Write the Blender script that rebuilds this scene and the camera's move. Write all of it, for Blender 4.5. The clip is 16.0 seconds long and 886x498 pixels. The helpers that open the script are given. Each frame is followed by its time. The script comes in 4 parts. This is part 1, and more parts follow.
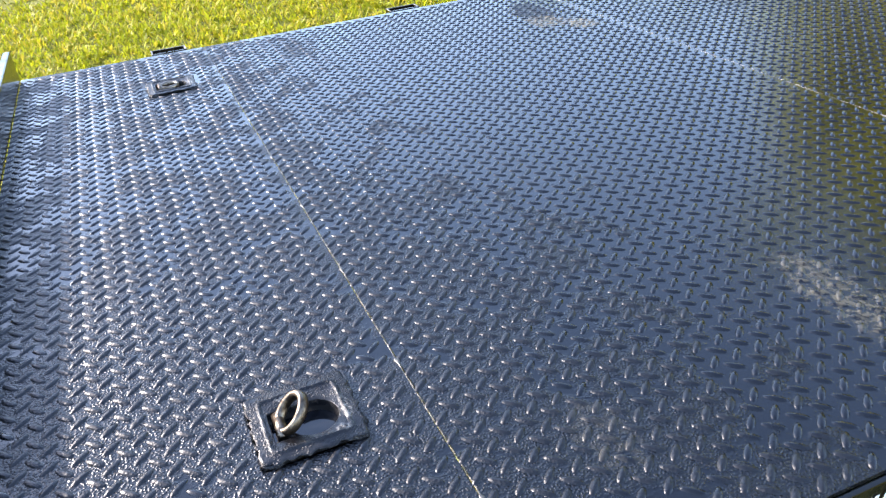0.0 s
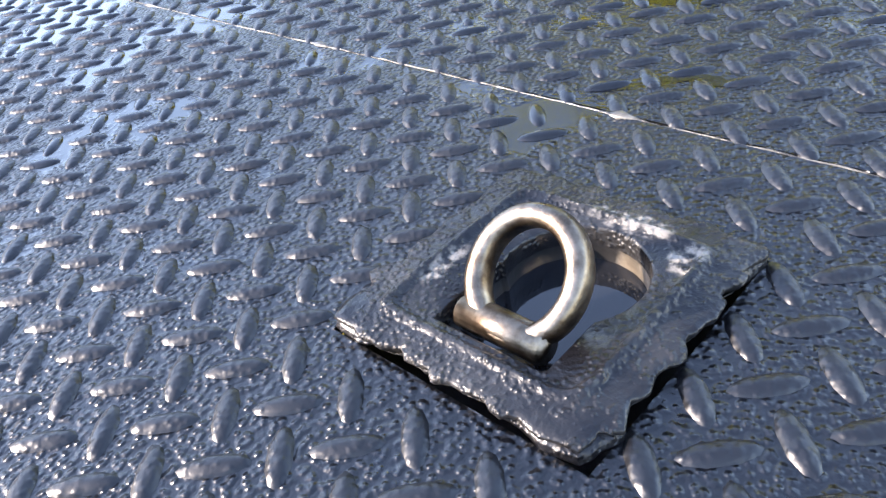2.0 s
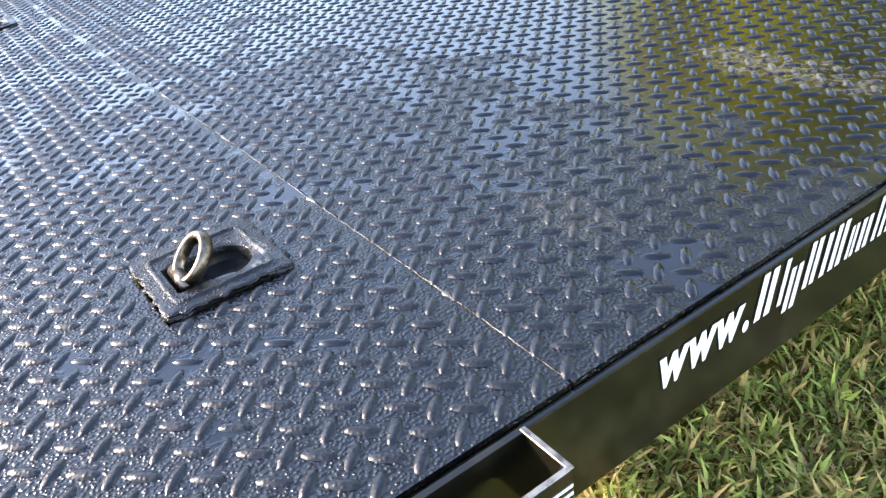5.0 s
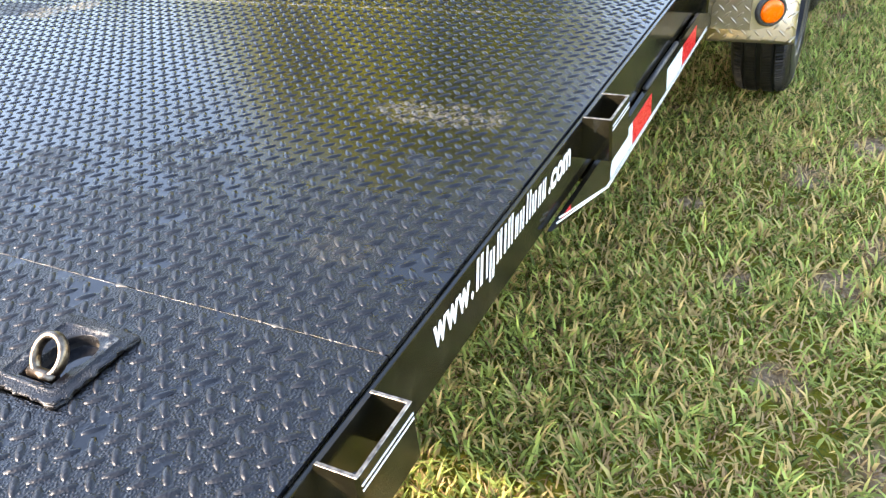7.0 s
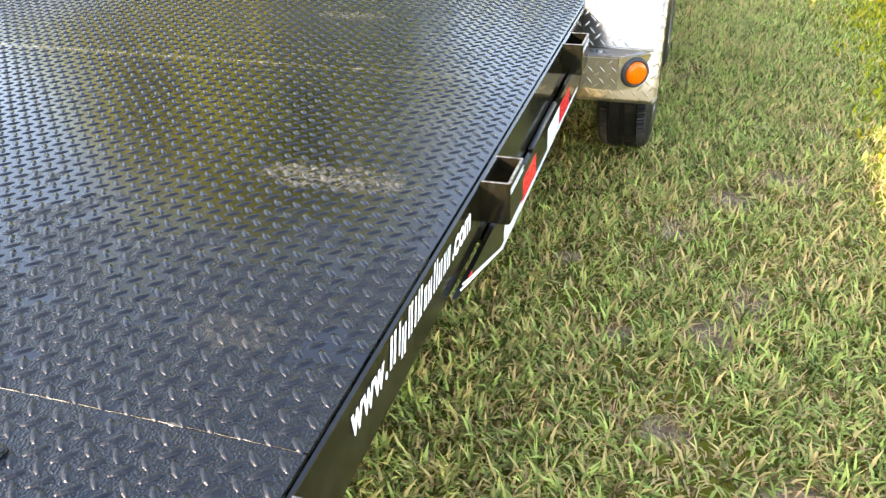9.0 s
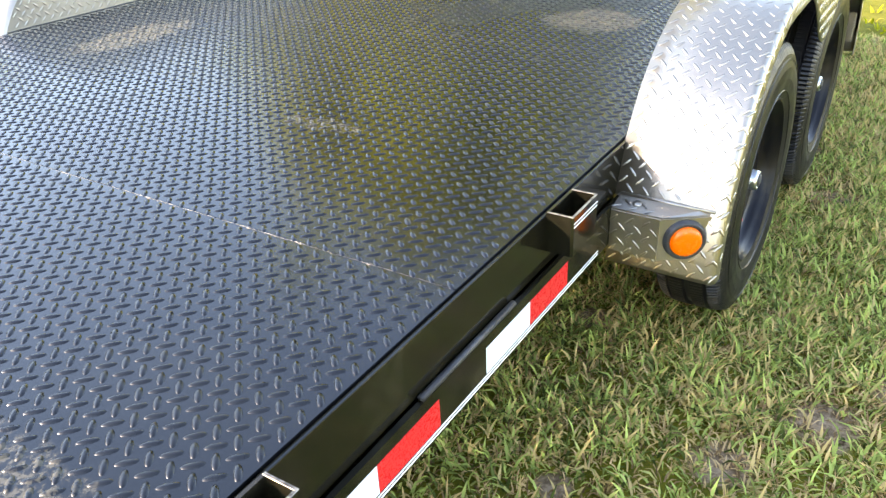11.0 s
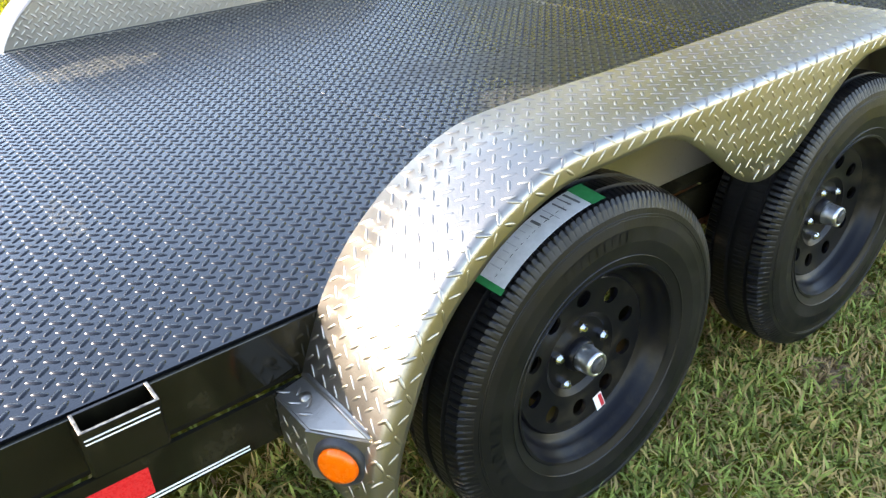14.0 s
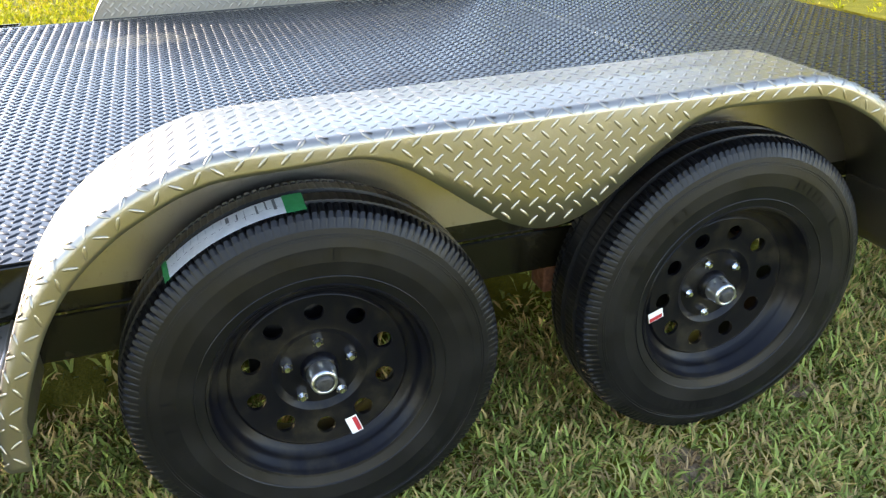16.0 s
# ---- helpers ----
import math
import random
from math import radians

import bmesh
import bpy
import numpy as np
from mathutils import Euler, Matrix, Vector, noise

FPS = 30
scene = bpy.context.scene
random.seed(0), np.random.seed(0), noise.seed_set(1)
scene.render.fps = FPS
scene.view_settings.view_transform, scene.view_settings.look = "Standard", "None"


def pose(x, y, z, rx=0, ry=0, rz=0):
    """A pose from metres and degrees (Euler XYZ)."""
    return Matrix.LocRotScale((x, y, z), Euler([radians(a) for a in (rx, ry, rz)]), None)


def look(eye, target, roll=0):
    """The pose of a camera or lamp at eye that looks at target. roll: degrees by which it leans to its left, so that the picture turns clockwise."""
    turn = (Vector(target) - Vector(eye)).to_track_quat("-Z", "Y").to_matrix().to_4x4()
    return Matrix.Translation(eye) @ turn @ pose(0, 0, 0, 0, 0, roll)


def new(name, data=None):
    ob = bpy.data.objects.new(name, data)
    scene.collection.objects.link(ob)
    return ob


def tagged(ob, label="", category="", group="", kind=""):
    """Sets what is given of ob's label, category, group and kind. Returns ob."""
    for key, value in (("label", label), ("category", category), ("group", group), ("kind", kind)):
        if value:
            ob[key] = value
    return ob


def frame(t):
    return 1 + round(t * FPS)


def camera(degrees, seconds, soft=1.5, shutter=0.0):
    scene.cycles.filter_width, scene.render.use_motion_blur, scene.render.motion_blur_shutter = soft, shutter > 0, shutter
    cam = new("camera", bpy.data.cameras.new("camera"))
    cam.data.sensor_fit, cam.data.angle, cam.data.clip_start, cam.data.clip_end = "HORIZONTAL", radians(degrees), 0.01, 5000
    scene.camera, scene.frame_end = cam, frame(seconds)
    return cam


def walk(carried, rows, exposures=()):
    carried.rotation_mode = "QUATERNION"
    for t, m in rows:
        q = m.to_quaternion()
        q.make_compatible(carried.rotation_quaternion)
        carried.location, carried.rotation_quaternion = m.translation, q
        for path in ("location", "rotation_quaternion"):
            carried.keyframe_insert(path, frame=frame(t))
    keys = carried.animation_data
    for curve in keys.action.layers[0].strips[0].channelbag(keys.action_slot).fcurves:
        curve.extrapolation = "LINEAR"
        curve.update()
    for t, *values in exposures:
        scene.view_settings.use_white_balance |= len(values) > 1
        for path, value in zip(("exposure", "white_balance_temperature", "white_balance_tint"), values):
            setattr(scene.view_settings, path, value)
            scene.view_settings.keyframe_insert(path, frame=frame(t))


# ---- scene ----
cam = camera(59.1, 16.0, 1.35)
PATH = [
    (0, (0.346, -0.201, 1.153), (-1.274, 0.396, 0.144), -5.4),
    (0.5, (0.165, -0.311, 1.088), (-1.377, 0.405, 0.034), -8.2),
    (1, (0.008, -0.338, 0.971), (-1.424, 0.509, -0.139), -10.4),
    (1.5, (-0.126, -0.32, 0.828), (-1.442, 0.641, -0.331), -11.8),
    (2, (-0.199, -0.305, 0.748), (-1.431, 0.734, -0.436), -12.1),
    (2.5, (-0.233, -0.292, 0.718), (-1.433, 0.793, -0.458), -11.8),
    (3, (-0.212, -0.296, 0.741), (-1.433, 0.795, -0.407), -12.1),
    (3.2, (-0.177, -0.297, 0.779), (-1.434, 0.776, -0.347), -12.6),
    (5.3, (0.329, -0.244, 0.923), (-1.139, 0.618, -0.127), -8.9),
    (5.5, (0.334, -0.223, 0.931), (-1.085, 0.694, -0.14), -8.8),
    (6, (0.327, -0.224, 0.98), (-0.933, 0.853, -0.139), -10.6),
    (6.5, (0.313, -0.349, 1.031), (-0.688, 0.966, -0.094), -10.1),
    (7, (0.371, -0.497, 1.079), (-0.488, 0.939, -0.016), -7.4),
    (7.5, (0.319, -0.614, 1.084), (-0.331, 0.927, -0.013), -5.7),
    (8, (0.24, -0.706, 1.095), (-0.245, 0.892, -0.006), -4.6),
    (8.5, (0.224, -0.66, 1.097), (-0.233, 0.965, 0.023), -3.3),
    (9, (0.288, -0.466, 1.09), (-0.251, 1.163, 0.063), -2.1),
    (9.5, (0.326, -0.251, 1.094), (-0.306, 1.365, 0.101), -1.0),
    (9.7, (0.325, -0.166, 1.085), (-0.351, 1.44, 0.103), -1.1),
    (11.8, (0.56, 0.651, 1.152), (-0.509, 2.017, 0.158), -4.8),
    (12, (0.541, 0.741, 1.153), (-0.538, 2.1, 0.158), -5.5),
    (12.5, (0.555, 0.87, 1.161), (-0.585, 2.178, 0.167), -5.8),
    (13, (0.729, 0.998, 1.169), (-0.527, 2.196, 0.175), -5.1),
    (13.5, (0.871, 1.13, 1.192), (-0.478, 2.226, 0.201), -4.4),
    (14, (0.901, 1.286, 1.187), (-0.502, 2.321, 0.206), -3.5),
    (14.5, (0.975, 1.431, 1.184), (-0.505, 2.378, 0.229), -3.2),
    (15, (1.146, 1.593, 1.168), (-0.4, 2.443, 0.226), -2.4),
    (15.5, (1.253, 1.766, 1.168), (-0.364, 2.487, 0.238), -1.6),
    (16, (1.266, 1.988, 1.138), (-0.415, 2.554, 0.214), -1.2),
]
walk(cam, [(t, look(eye, target, roll)) for t, eye, target, roll in PATH], [(0.0, 2.46, 6500, 20), (2.0, 3.00, 6900, 22), (3.2, 3.10, 7000, 22), (5.5, 2.74, 7100, 20), (6.5, 2.98, 7400, 20), (8.0, 3.0, 7800, 20), (9.0, 3.05, 8000, 20), (12.5, 2.90, 7500, 18), (14.0, 2.62, 7350, 18), (16.0, 2.58, 7400, 18)])

# ---- world, sun, exposure ----
SUN_FROM = Vector((-1.62, -1.56, 1.0)).normalized()
world = bpy.data.worlds.new("sky")
scene.world = world
world.use_nodes = True
wn = world.node_tree.nodes
sky = wn.new("ShaderNodeTexSky")
sky.sky_type = "NISHITA"
sky.sun_disc = False
sky.sun_elevation = math.asin(SUN_FROM.z)
sky.sun_rotation = math.atan2(SUN_FROM.x, SUN_FROM.y)
sky.dust_density = 0.4
sky.air_density = 1.0
world.node_tree.links.new(sky.outputs[0], wn["Background"].inputs[0])
wn["Background"].inputs[1].default_value = 0.16
sun_data = bpy.data.lights.new("sun", "SUN")
sun_data.energy, sun_data.angle, sun_data.color = 2.1, radians(0.6), (1.0, 0.93, 0.81)
sun = new("sun", sun_data)
sun.matrix_world = look(SUN_FROM * 40, (0, 0, 0))

DECK = 0.55          # height of the deck's surface
WIDE = 2.105         # deck width
FRONT, BACK = -0.51, 4.36
MID = 2.53           # middle between the two axles
AXLES = (2.136, 2.946)


# ---- materials ----
class Nodes:
    """A node material with short calls."""
    def __init__(self, name):
        self.mat = bpy.data.materials.new(name)
        self.mat.use_nodes = True
        self.tree = self.mat.node_tree
        self.b = self.tree.nodes["Principled BSDF"]
        geo = self.tree.nodes.new("ShaderNodeNewGeometry")
        self.pos, self.geo = geo.outputs["Position"], geo

    def put(self, sock, value):
        if hasattr(value, "is_linked"):
            self.tree.links.new(value, sock)
        elif isinstance(value, tuple) and len(value) == 3 and sock.type == "RGBA":
            sock.default_value = (*value, 1)
        else:
            sock.default_value = value

    def noise(self, scale, detail=4, rough=0.55, stretch=None, distort=0.0):
        n = self.tree.nodes.new("ShaderNodeTexNoise")
        v = self.pos
        if stretch:
            m = self.tree.nodes.new("ShaderNodeMapping")
            self.tree.links.new(v, m.inputs["Vector"])
            m.inputs["Scale"].default_value = stretch
            v = m.outputs[0]
        self.tree.links.new(v, n.inputs["Vector"])
        n.inputs["Scale"].default_value, n.inputs["Detail"].default_value = scale, detail
        n.inputs["Roughness"].default_value, n.inputs["Distortion"].default_value = rough, distort
        return n.outputs["Fac"]

    def cells(self, scale, out="Distance", feature="F1", smooth=False):
        n = self.tree.nodes.new("ShaderNodeTexVoronoi")
        n.feature = "SMOOTH_F1" if smooth else feature
        self.tree.links.new(self.pos, n.inputs["Vector"])
        n.inputs["Scale"].default_value = scale
        return n.outputs[out]

    def ramp(self, fac, lo, hi, a=0.0, b=1.0):
        n = self.tree.nodes.new("ShaderNodeMapRange")
        n.interpolation_type = "SMOOTHSTEP"
        for sock, value in zip(n.inputs, (fac, lo, hi, a, b)):
            self.put(sock, value)
        return n.outputs[0]

    def math(self, op, a, b=0.0):
        n = self.tree.nodes.new("ShaderNodeMath")
        n.operation = op
        self.put(n.inputs[0], a), self.put(n.inputs[1], b)
        return n.outputs[0]

    def mix(self, fac, a, b):
        n = self.tree.nodes.new("ShaderNodeMix")
        n.data_type = "RGBA"
        self.put(n.inputs[0], fac), self.put(n.inputs[6], a), self.put(n.inputs[7], b)
        return n.outputs[2]

    def spot(self, x, y, rx, ry, ragged=0.9):
        """1 inside a ragged patch round (x, y), 0 outside."""
        s = self.tree.nodes.new("ShaderNodeSeparateXYZ")
        self.tree.links.new(self.pos, s.inputs[0])
        dx = self.math("DIVIDE", self.math("SUBTRACT", s.outputs[0], x), rx)
        dy = self.math("DIVIDE", self.math("SUBTRACT", s.outputs[1], y), ry)
        d = self.math("ADD", self.math("MULTIPLY", dx, dx), self.math("MULTIPLY", dy, dy))
        d = self.math("ADD", d, self.math("MULTIPLY", self.math("SUBTRACT", self.noise(22, 5, 0.7), 0.5), ragged * 4))
        return self.ramp(d, 0.45, 1.15, 1.0, 0.0)

    def bump(self, *layers):
        """layers: (height, strength, distance)"""
        last = None
        for height, strength, distance in layers:
            n = self.tree.nodes.new("ShaderNodeBump")
            self.put(n.inputs["Height"], height)
            self.put(n.inputs["Strength"], strength)
            n.inputs["Distance"].default_value = distance
            if last:
                self.tree.links.new(last, n.inputs["Normal"])
            last = n.outputs[0]
        self.tree.links.new(last, self.b.inputs["Normal"])
        return self

    def done(self, color, rough, metal=0.0, **more):
        self.put(self.b.inputs["Base Color"], color)
        self.put(self.b.inputs["Roughness"], rough)
        self.put(self.b.inputs["Metallic"], metal)
        for key, value in more.items():
            self.put(self.b.inputs[key.replace("_", " ")], value)
        return self.mat


def deck_paint(name, scuffed=0.0, beads=1.0):
    m = Nodes(name)
    at = m.tree.nodes.new("ShaderNodeSeparateXYZ")
    m.tree.links.new(m.pos, at.inputs[0])
    # rain beads lie thick towards the front, a smooth film further back
    where = m.math("ADD", m.noise(11.0, 5, 0.62, None, 0.5), m.ramp(at.outputs[1], 0.02, 0.80, 0.10, -0.24))
    where = m.math("ADD", where, m.ramp(at.outputs[0], -1.05, -0.55, -0.10, 0.0))
    where = m.math("ADD", where, m.math("MULTIPLY", m.spot(-1.80, 0.95, 0.12, 0.06), 0.5))
    beaded = m.ramp(where, 0.455, 0.555)
    drops = m.math("MULTIPLY", m.ramp(m.cells(330.0, smooth=True), 0.05, 0.62, 1.0, 0.0), beaded)
    pebble = m.math("MULTIPLY", m.noise(150.0, 3, 0.6), beaded)
    dust = m.ramp(m.noise(2.2, 6, 0.65), 0.5, 0.75, 0.0, 0.30)
    # dried clay patches; the one at y 0.56 also paints in bright sky reflection
    mud_glare = None
    for x, y, rx, ry, much in ((-0.23, 0.560, 0.14, 0.050, 0.52), (-0.170, 0.150, 0.060, 0.035, 0.16), (-1.66, 1.86, 0.11, 0.22, 1.0), (-1.67, 0.93, 0.08, 0.06, 1.1), (-1.60, 1.00, 0.06, 0.05, 1.5),
                               (-0.60, 1.51, 0.12, 0.03, 0.4), (-0.43, 2.58, 0.15, 0.14, 0.65)):
        s = m.math("MULTIPLY", m.spot(x, y, rx, ry), much)
        mud_glare = s if mud_glare is None else m.math("MAXIMUM", mud_glare, s)
    mud_glare = m.math("MULTIPLY", mud_glare, m.ramp(m.noise(130.0, 4), 0.40, 0.62, 0.0, 0.9))
    base = m.mix(dust, (0.0016, 0.0019, 0.0029), (0.0065, 0.0063, 0.0067))
    base = m.mix(m.math("MULTIPLY", mud_glare, 0.42), base, (0.34, 0.29, 0.18))
    rough = m.math("ADD", m.ramp(beaded, 0.0, 1.0, 0.15, 0.30), m.math("MULTIPLY", dust, 0.30))
    rough = m.math("ADD", rough, m.math("MULTIPLY", mud_glare, 0.35))
    rough = m.math("ADD", rough, m.ramp(at.outputs[1], 1.2, 2.6, 0.0, 0.12))
    rough = m.math("ADD", rough, scuffed)
    m.bump((m.noise(38.0, 3), 0.12, 0.0015), (drops, 0.68 * beads, 0.0014), (pebble, 0.42 * beads, 0.0016), (m.noise(900.0, 2), 0.08, 0.0004))
    return m.done(base, rough, 0.0, Specular_IOR_Level=0.51)


def plate_paint():
    m = Nodes("rough black paint with rain beads")
    drops = m.ramp(m.cells(430.0, smooth=True), 0.05, 0.6, 1.0, 0.0)
    wet = m.ramp(m.noise(45.0, 4, 0.6), 0.42, 0.52)
    worn = None
    for x, y in ((-0.351, -0.1305), (-1.751, -0.131)):
        for dx, dy, rx, ry in ((0.004, 0.046, 0.022, 0.007), (-0.040, -0.012, 0.006, 0.016), (0.040, 0.036, 0.008, 0.010)):
            spot = m.spot(x + dx, y + dy, rx, ry, 1.1)
            worn = spot if worn is None else m.math("MAXIMUM", worn, spot)
    worn = m.math("MULTIPLY", worn, m.ramp(m.noise(160.0, 4), 0.42, 0.60))
    m.bump((m.noise(70.0, 4), 0.45, 0.004), (m.math("MULTIPLY", drops, wet), 0.6, 0.0013), (m.noise(420.0, 3), 0.3, 0.0010))
    paint = m.mix(m.ramp(m.noise(28.0, 5), 0.45, 0.7), (0.004, 0.004, 0.005), (0.022, 0.021, 0.020))
    return m.done(m.mix(worn, paint, (0.20, 0.18, 0.15)), m.ramp(wet, 0.0, 1.0, 0.28, 0.40), 0.0, Specular_IOR_Level=0.36)


def pan_steel():
    m = Nodes("dark steel pan, bare where the ring strikes it")
    # bright metal on the +x +y side of each pan, near black elsewhere
    bare = None
    for x, y in ((-0.351, -0.1305), (-1.751, -0.131)):
        spot = m.spot(x + 0.027, y + 0.029, 0.020, 0.020, 0.5)
        bare = spot if bare is None else m.math("MAXIMUM", bare, spot)
    steel = m.mix(m.ramp(m.noise(70.0, 5, 0.6), 0.32, 0.68), (0.22, 0.18, 0.13), (0.54, 0.47, 0.37))
    m.bump((m.noise(300.0, 3), 0.3, 0.001))
    return m.done(m.mix(bare, (0.012, 0.011, 0.010), steel), 0.34, m.math("MULTIPLY", bare, 0.8))


def gloss_black(name, tint=(0.010, 0.010, 0.010), rough=0.16, shine=0.5):
    m = Nodes(name)
    dust = m.ramp(m.noise(7.0, 6, 0.65), 0.48, 0.72, 0.0, 0.5)
    m.bump((m.noise(30.0, 3), 0.12, 0.001), (m.noise(420.0, 3), 0.08, 0.0004))
    # dried run marks down the faces
    runs = m.ramp(m.noise(42.0, 5, 0.7, (1.0, 1.0, 0.10)), 0.52, 0.72, 0.0, 0.30)
    color = m.mix(runs, m.mix(dust, tint, (0.052, 0.044, 0.026)), (0.024, 0.020, 0.009))
    return m.done(color, m.math("ADD", m.math("MULTIPLY", m.math("MAXIMUM", dust, runs), 0.3), rough), 0.0, Specular_IOR_Level=shine)


def tread_aluminium(name, lo=0.30, hi=0.40):
    m = Nodes(name)
    smear = m.noise(9.0, 5, 0.6, (1.0, 0.35, 1.0))
    scratch = m.noise(260.0, 3, 0.6, (1.0, 0.08, 1.0))
    spots = m.ramp(m.noise(75.0, 4, 0.7), 0.60, 0.72, 0.0, 0.5)
    rough = m.math("ADD", m.ramp(smear, 0.3, 0.7, lo, hi), m.math("MULTIPLY", spots, 0.25))
    m.bump((m.noise(26.0, 3), 0.20, 0.0016), (scratch, 0.14, 0.0005), (m.noise(150.0, 3, 0.6), 0.30, 0.0012))
    return m.done(m.mix(spots, (0.365, 0.335, 0.287), (0.29, 0.262, 0.215)), rough, 0.96)


def plain(name, a, b, rough, metal=0.0, scale=40.0, relief=0.1, size=0.001, **more):
    m = Nodes(name)
    f = m.ramp(m.noise(scale, 5, 0.62), 0.32, 0.68)
    m.bump((m.noise(scale * 5, 3), relief, size))
    return m.done(m.mix(f, a, b), m.ramp(m.noise(scale * 1.7, 4), 0.3, 0.7, rough * 0.8, min(1.0, rough * 1.25)), metal, **more)


def tyre_rubber():
    m = Nodes("new black tyre rubber")
    dust = m.ramp(m.noise(11.0, 6, 0.7), 0.45, 0.75, 0.0, 0.55)
    m.bump((m.noise(120.0, 4), 0.14, 0.0008), (m.noise(700.0, 2), 0.12, 0.0003))
    return m.done(m.mix(dust, (0.004, 0.004, 0.005), (0.013, 0.012, 0.012)), m.ramp(m.noise(14.0, 4), 0.3, 0.7, 0.34, 0.50), 0.0, Specular_IOR_Level=0.32)


def blade(name, dark, light, dry, share):
    m = Nodes(name)
    r = m.geo.outputs["Random Per Island"]
    patch = m.noise(1.7, 5, 0.65)
    c = m.mix(r, dark, light)
    isdry = m.ramp(m.math("ADD", m.math("MULTIPLY", m.math("FRACT", m.math("MULTIPLY", r, 17.3)), 0.65), m.math("MULTIPLY", patch, 0.7)), share - 0.06, share + 0.10)
    c = m.mix(isdry, c, dry)
    mat = m.done(c, 0.55, 0.0, Specular_IOR_Level=0.16)
    t = m.tree.nodes.new("ShaderNodeBsdfTranslucent")
    mixer = m.tree.nodes.new("ShaderNodeMixShader")
    mixer.inputs[0].default_value = 0.42
    m.tree.links.new(c, t.inputs[0])
    out = m.tree.nodes["Material Output"]
    m.tree.links.new(m.b.outputs[0], mixer.inputs[1])
    m.tree.links.new(t.outputs[0], mixer.inputs[2])
    m.tree.links.new(mixer.outputs[0], out.inputs[0])
    return mat


# bare places in the lawn: x, y, radius
BARE = ((0.31, 1.52, 0.07), (0.45, 1.73, 0.09), (0.61, 1.91, 0.10), (0.59, 0.54, 0.13), (0.34, 0.71, 0.06), (0.50, 1.20, 0.08), (0.22, 1.00, 0.05),
        (0.42, 1.05, 0.07), (0.05, 1.31, 0.04), (-0.10, 1.86, 0.05), (0.29, 2.84, 0.08), (0.16, 3.23, 0.05), (0.75, 2.35, 0.10))


def soil():
    m = Nodes("thatch and sandy soil")
    lawn = m.mix(m.ramp(m.noise(9.0, 6, 0.7), 0.35, 0.65), (0.150, 0.142, 0.006), (0.240, 0.205, 0.020))
    lawn = m.mix(m.ramp(m.noise(160.0, 4, 0.7), 0.4, 0.68), lawn, (0.110, 0.120, 0.014))
    earth = m.mix(m.ramp(m.noise(55.0, 5, 0.7), 0.36, 0.64), (0.19, 0.125, 0.070), (0.44, 0.31, 0.20))
    bare = None
    for x, y, r in BARE:
        spot = m.spot(x, y, r, r, 0.5)
        bare = spot if bare is None else m.math("MAXIMUM", bare, spot)
    m.bump((m.noise(90.0, 5, 0.7), 0.8, 0.012), (m.noise(420.0, 3), 0.5, 0.003))
    return m.done(m.mix(bare, lawn, earth), 0.9, 0.0, Specular_IOR_Level=0.2)


M_DECK = deck_paint("wet black deck paint")
M_LUG = deck_paint("scuffed black paint on the tread lugs", 0.10, 0.38)
M_PLATE = plate_paint()
M_RAIL = gloss_black("gloss black frame paint", (0.008, 0.007, 0.004), 0.11, 0.42)
M_RIM = gloss_black("black wheel paint", (0.004, 0.004, 0.006), 0.30, 0.19)
M_ALU = tread_aluminium("aluminium tread plate")
M_ALU_SMOOTH = tread_aluminium("plain aluminium sheet", 0.28, 0.45)
M_TYRE = tyre_rubber()
M_WELD_DARK = plain("painted weld bead", (0.012, 0.012, 0.014), (0.10, 0.09, 0.07), 0.30, 0.0, 30.0, 0.5)
M_WELD = plain("weld bead with worn paint", (0.008, 0.008, 0.009), (0.20, 0.185, 0.15), 0.34, 0.3, 55.0, 0.5)
M_WORN = plain("worn bare steel edge", (0.10, 0.085, 0.07), (0.42, 0.36, 0.28), 0.38, 0.85, 120.0, 0.3)
M_RING = plain("bare forged steel with a yellowish coat", (0.075, 0.052, 0.035), (0.25, 0.205, 0.155), 0.34, 1.0, 75.0, 0.25)
M_POOL = plain("dark rain water", (0.006, 0.007, 0.009), (0.012, 0.012, 0.013), 0.05, 0.0, 30.0, 0.02)
M_PAN = pan_steel()
M_WHITE = plain("white vinyl", (0.78, 0.79, 0.80), (0.86, 0.86, 0.86), 0.35, 0.0, 30.0, 0.03)
M_REFLECT_WHITE = plain("white reflective tape", (0.62, 0.70, 0.74), (0.74, 0.80, 0.83), 0.30, 0.0, 200.0, 0.05)
M_REFLECT_RED = plain("red reflective tape", (0.62, 0.012, 0.018), (0.72, 0.03, 0.03), 0.28, 0.0, 200.0, 0.05)
M_AMBER = plain("amber lens plastic", (0.86, 0.125, 0.001), (0.95, 0.150, 0.002), 0.24, 0.0, 60.0, 0.05)
M_GROMMET = plain("black rubber grommet", (0.02, 0.02, 0.022), (0.035, 0.035, 0.035), 0.5, 0.0, 80.0, 0.1)
M_CHROME = plain("chromed steel", (0.70, 0.70, 0.70), (0.82, 0.82, 0.82), 0.16, 1.0, 60.0, 0.05)
M_ZINC = plain("galvanised steel", (0.52, 0.54, 0.56), (0.70, 0.71, 0.72), 0.34, 1.0, 60.0, 0.15)
M_PAPER = plain("tyre label paper", (0.60, 0.605, 0.60), (0.70, 0.70, 0.69), 0.55, 0.0, 60.0, 0.05)
M_PRINT = plain("dark print", (0.10, 0.10, 0.11), (0.14, 0.14, 0.14), 0.55, 0.0, 60.0, 0.02)
M_FAINT = plain("faint grey print", (0.42, 0.42, 0.43), (0.50, 0.50, 0.50), 0.55, 0.0, 60.0, 0.02)
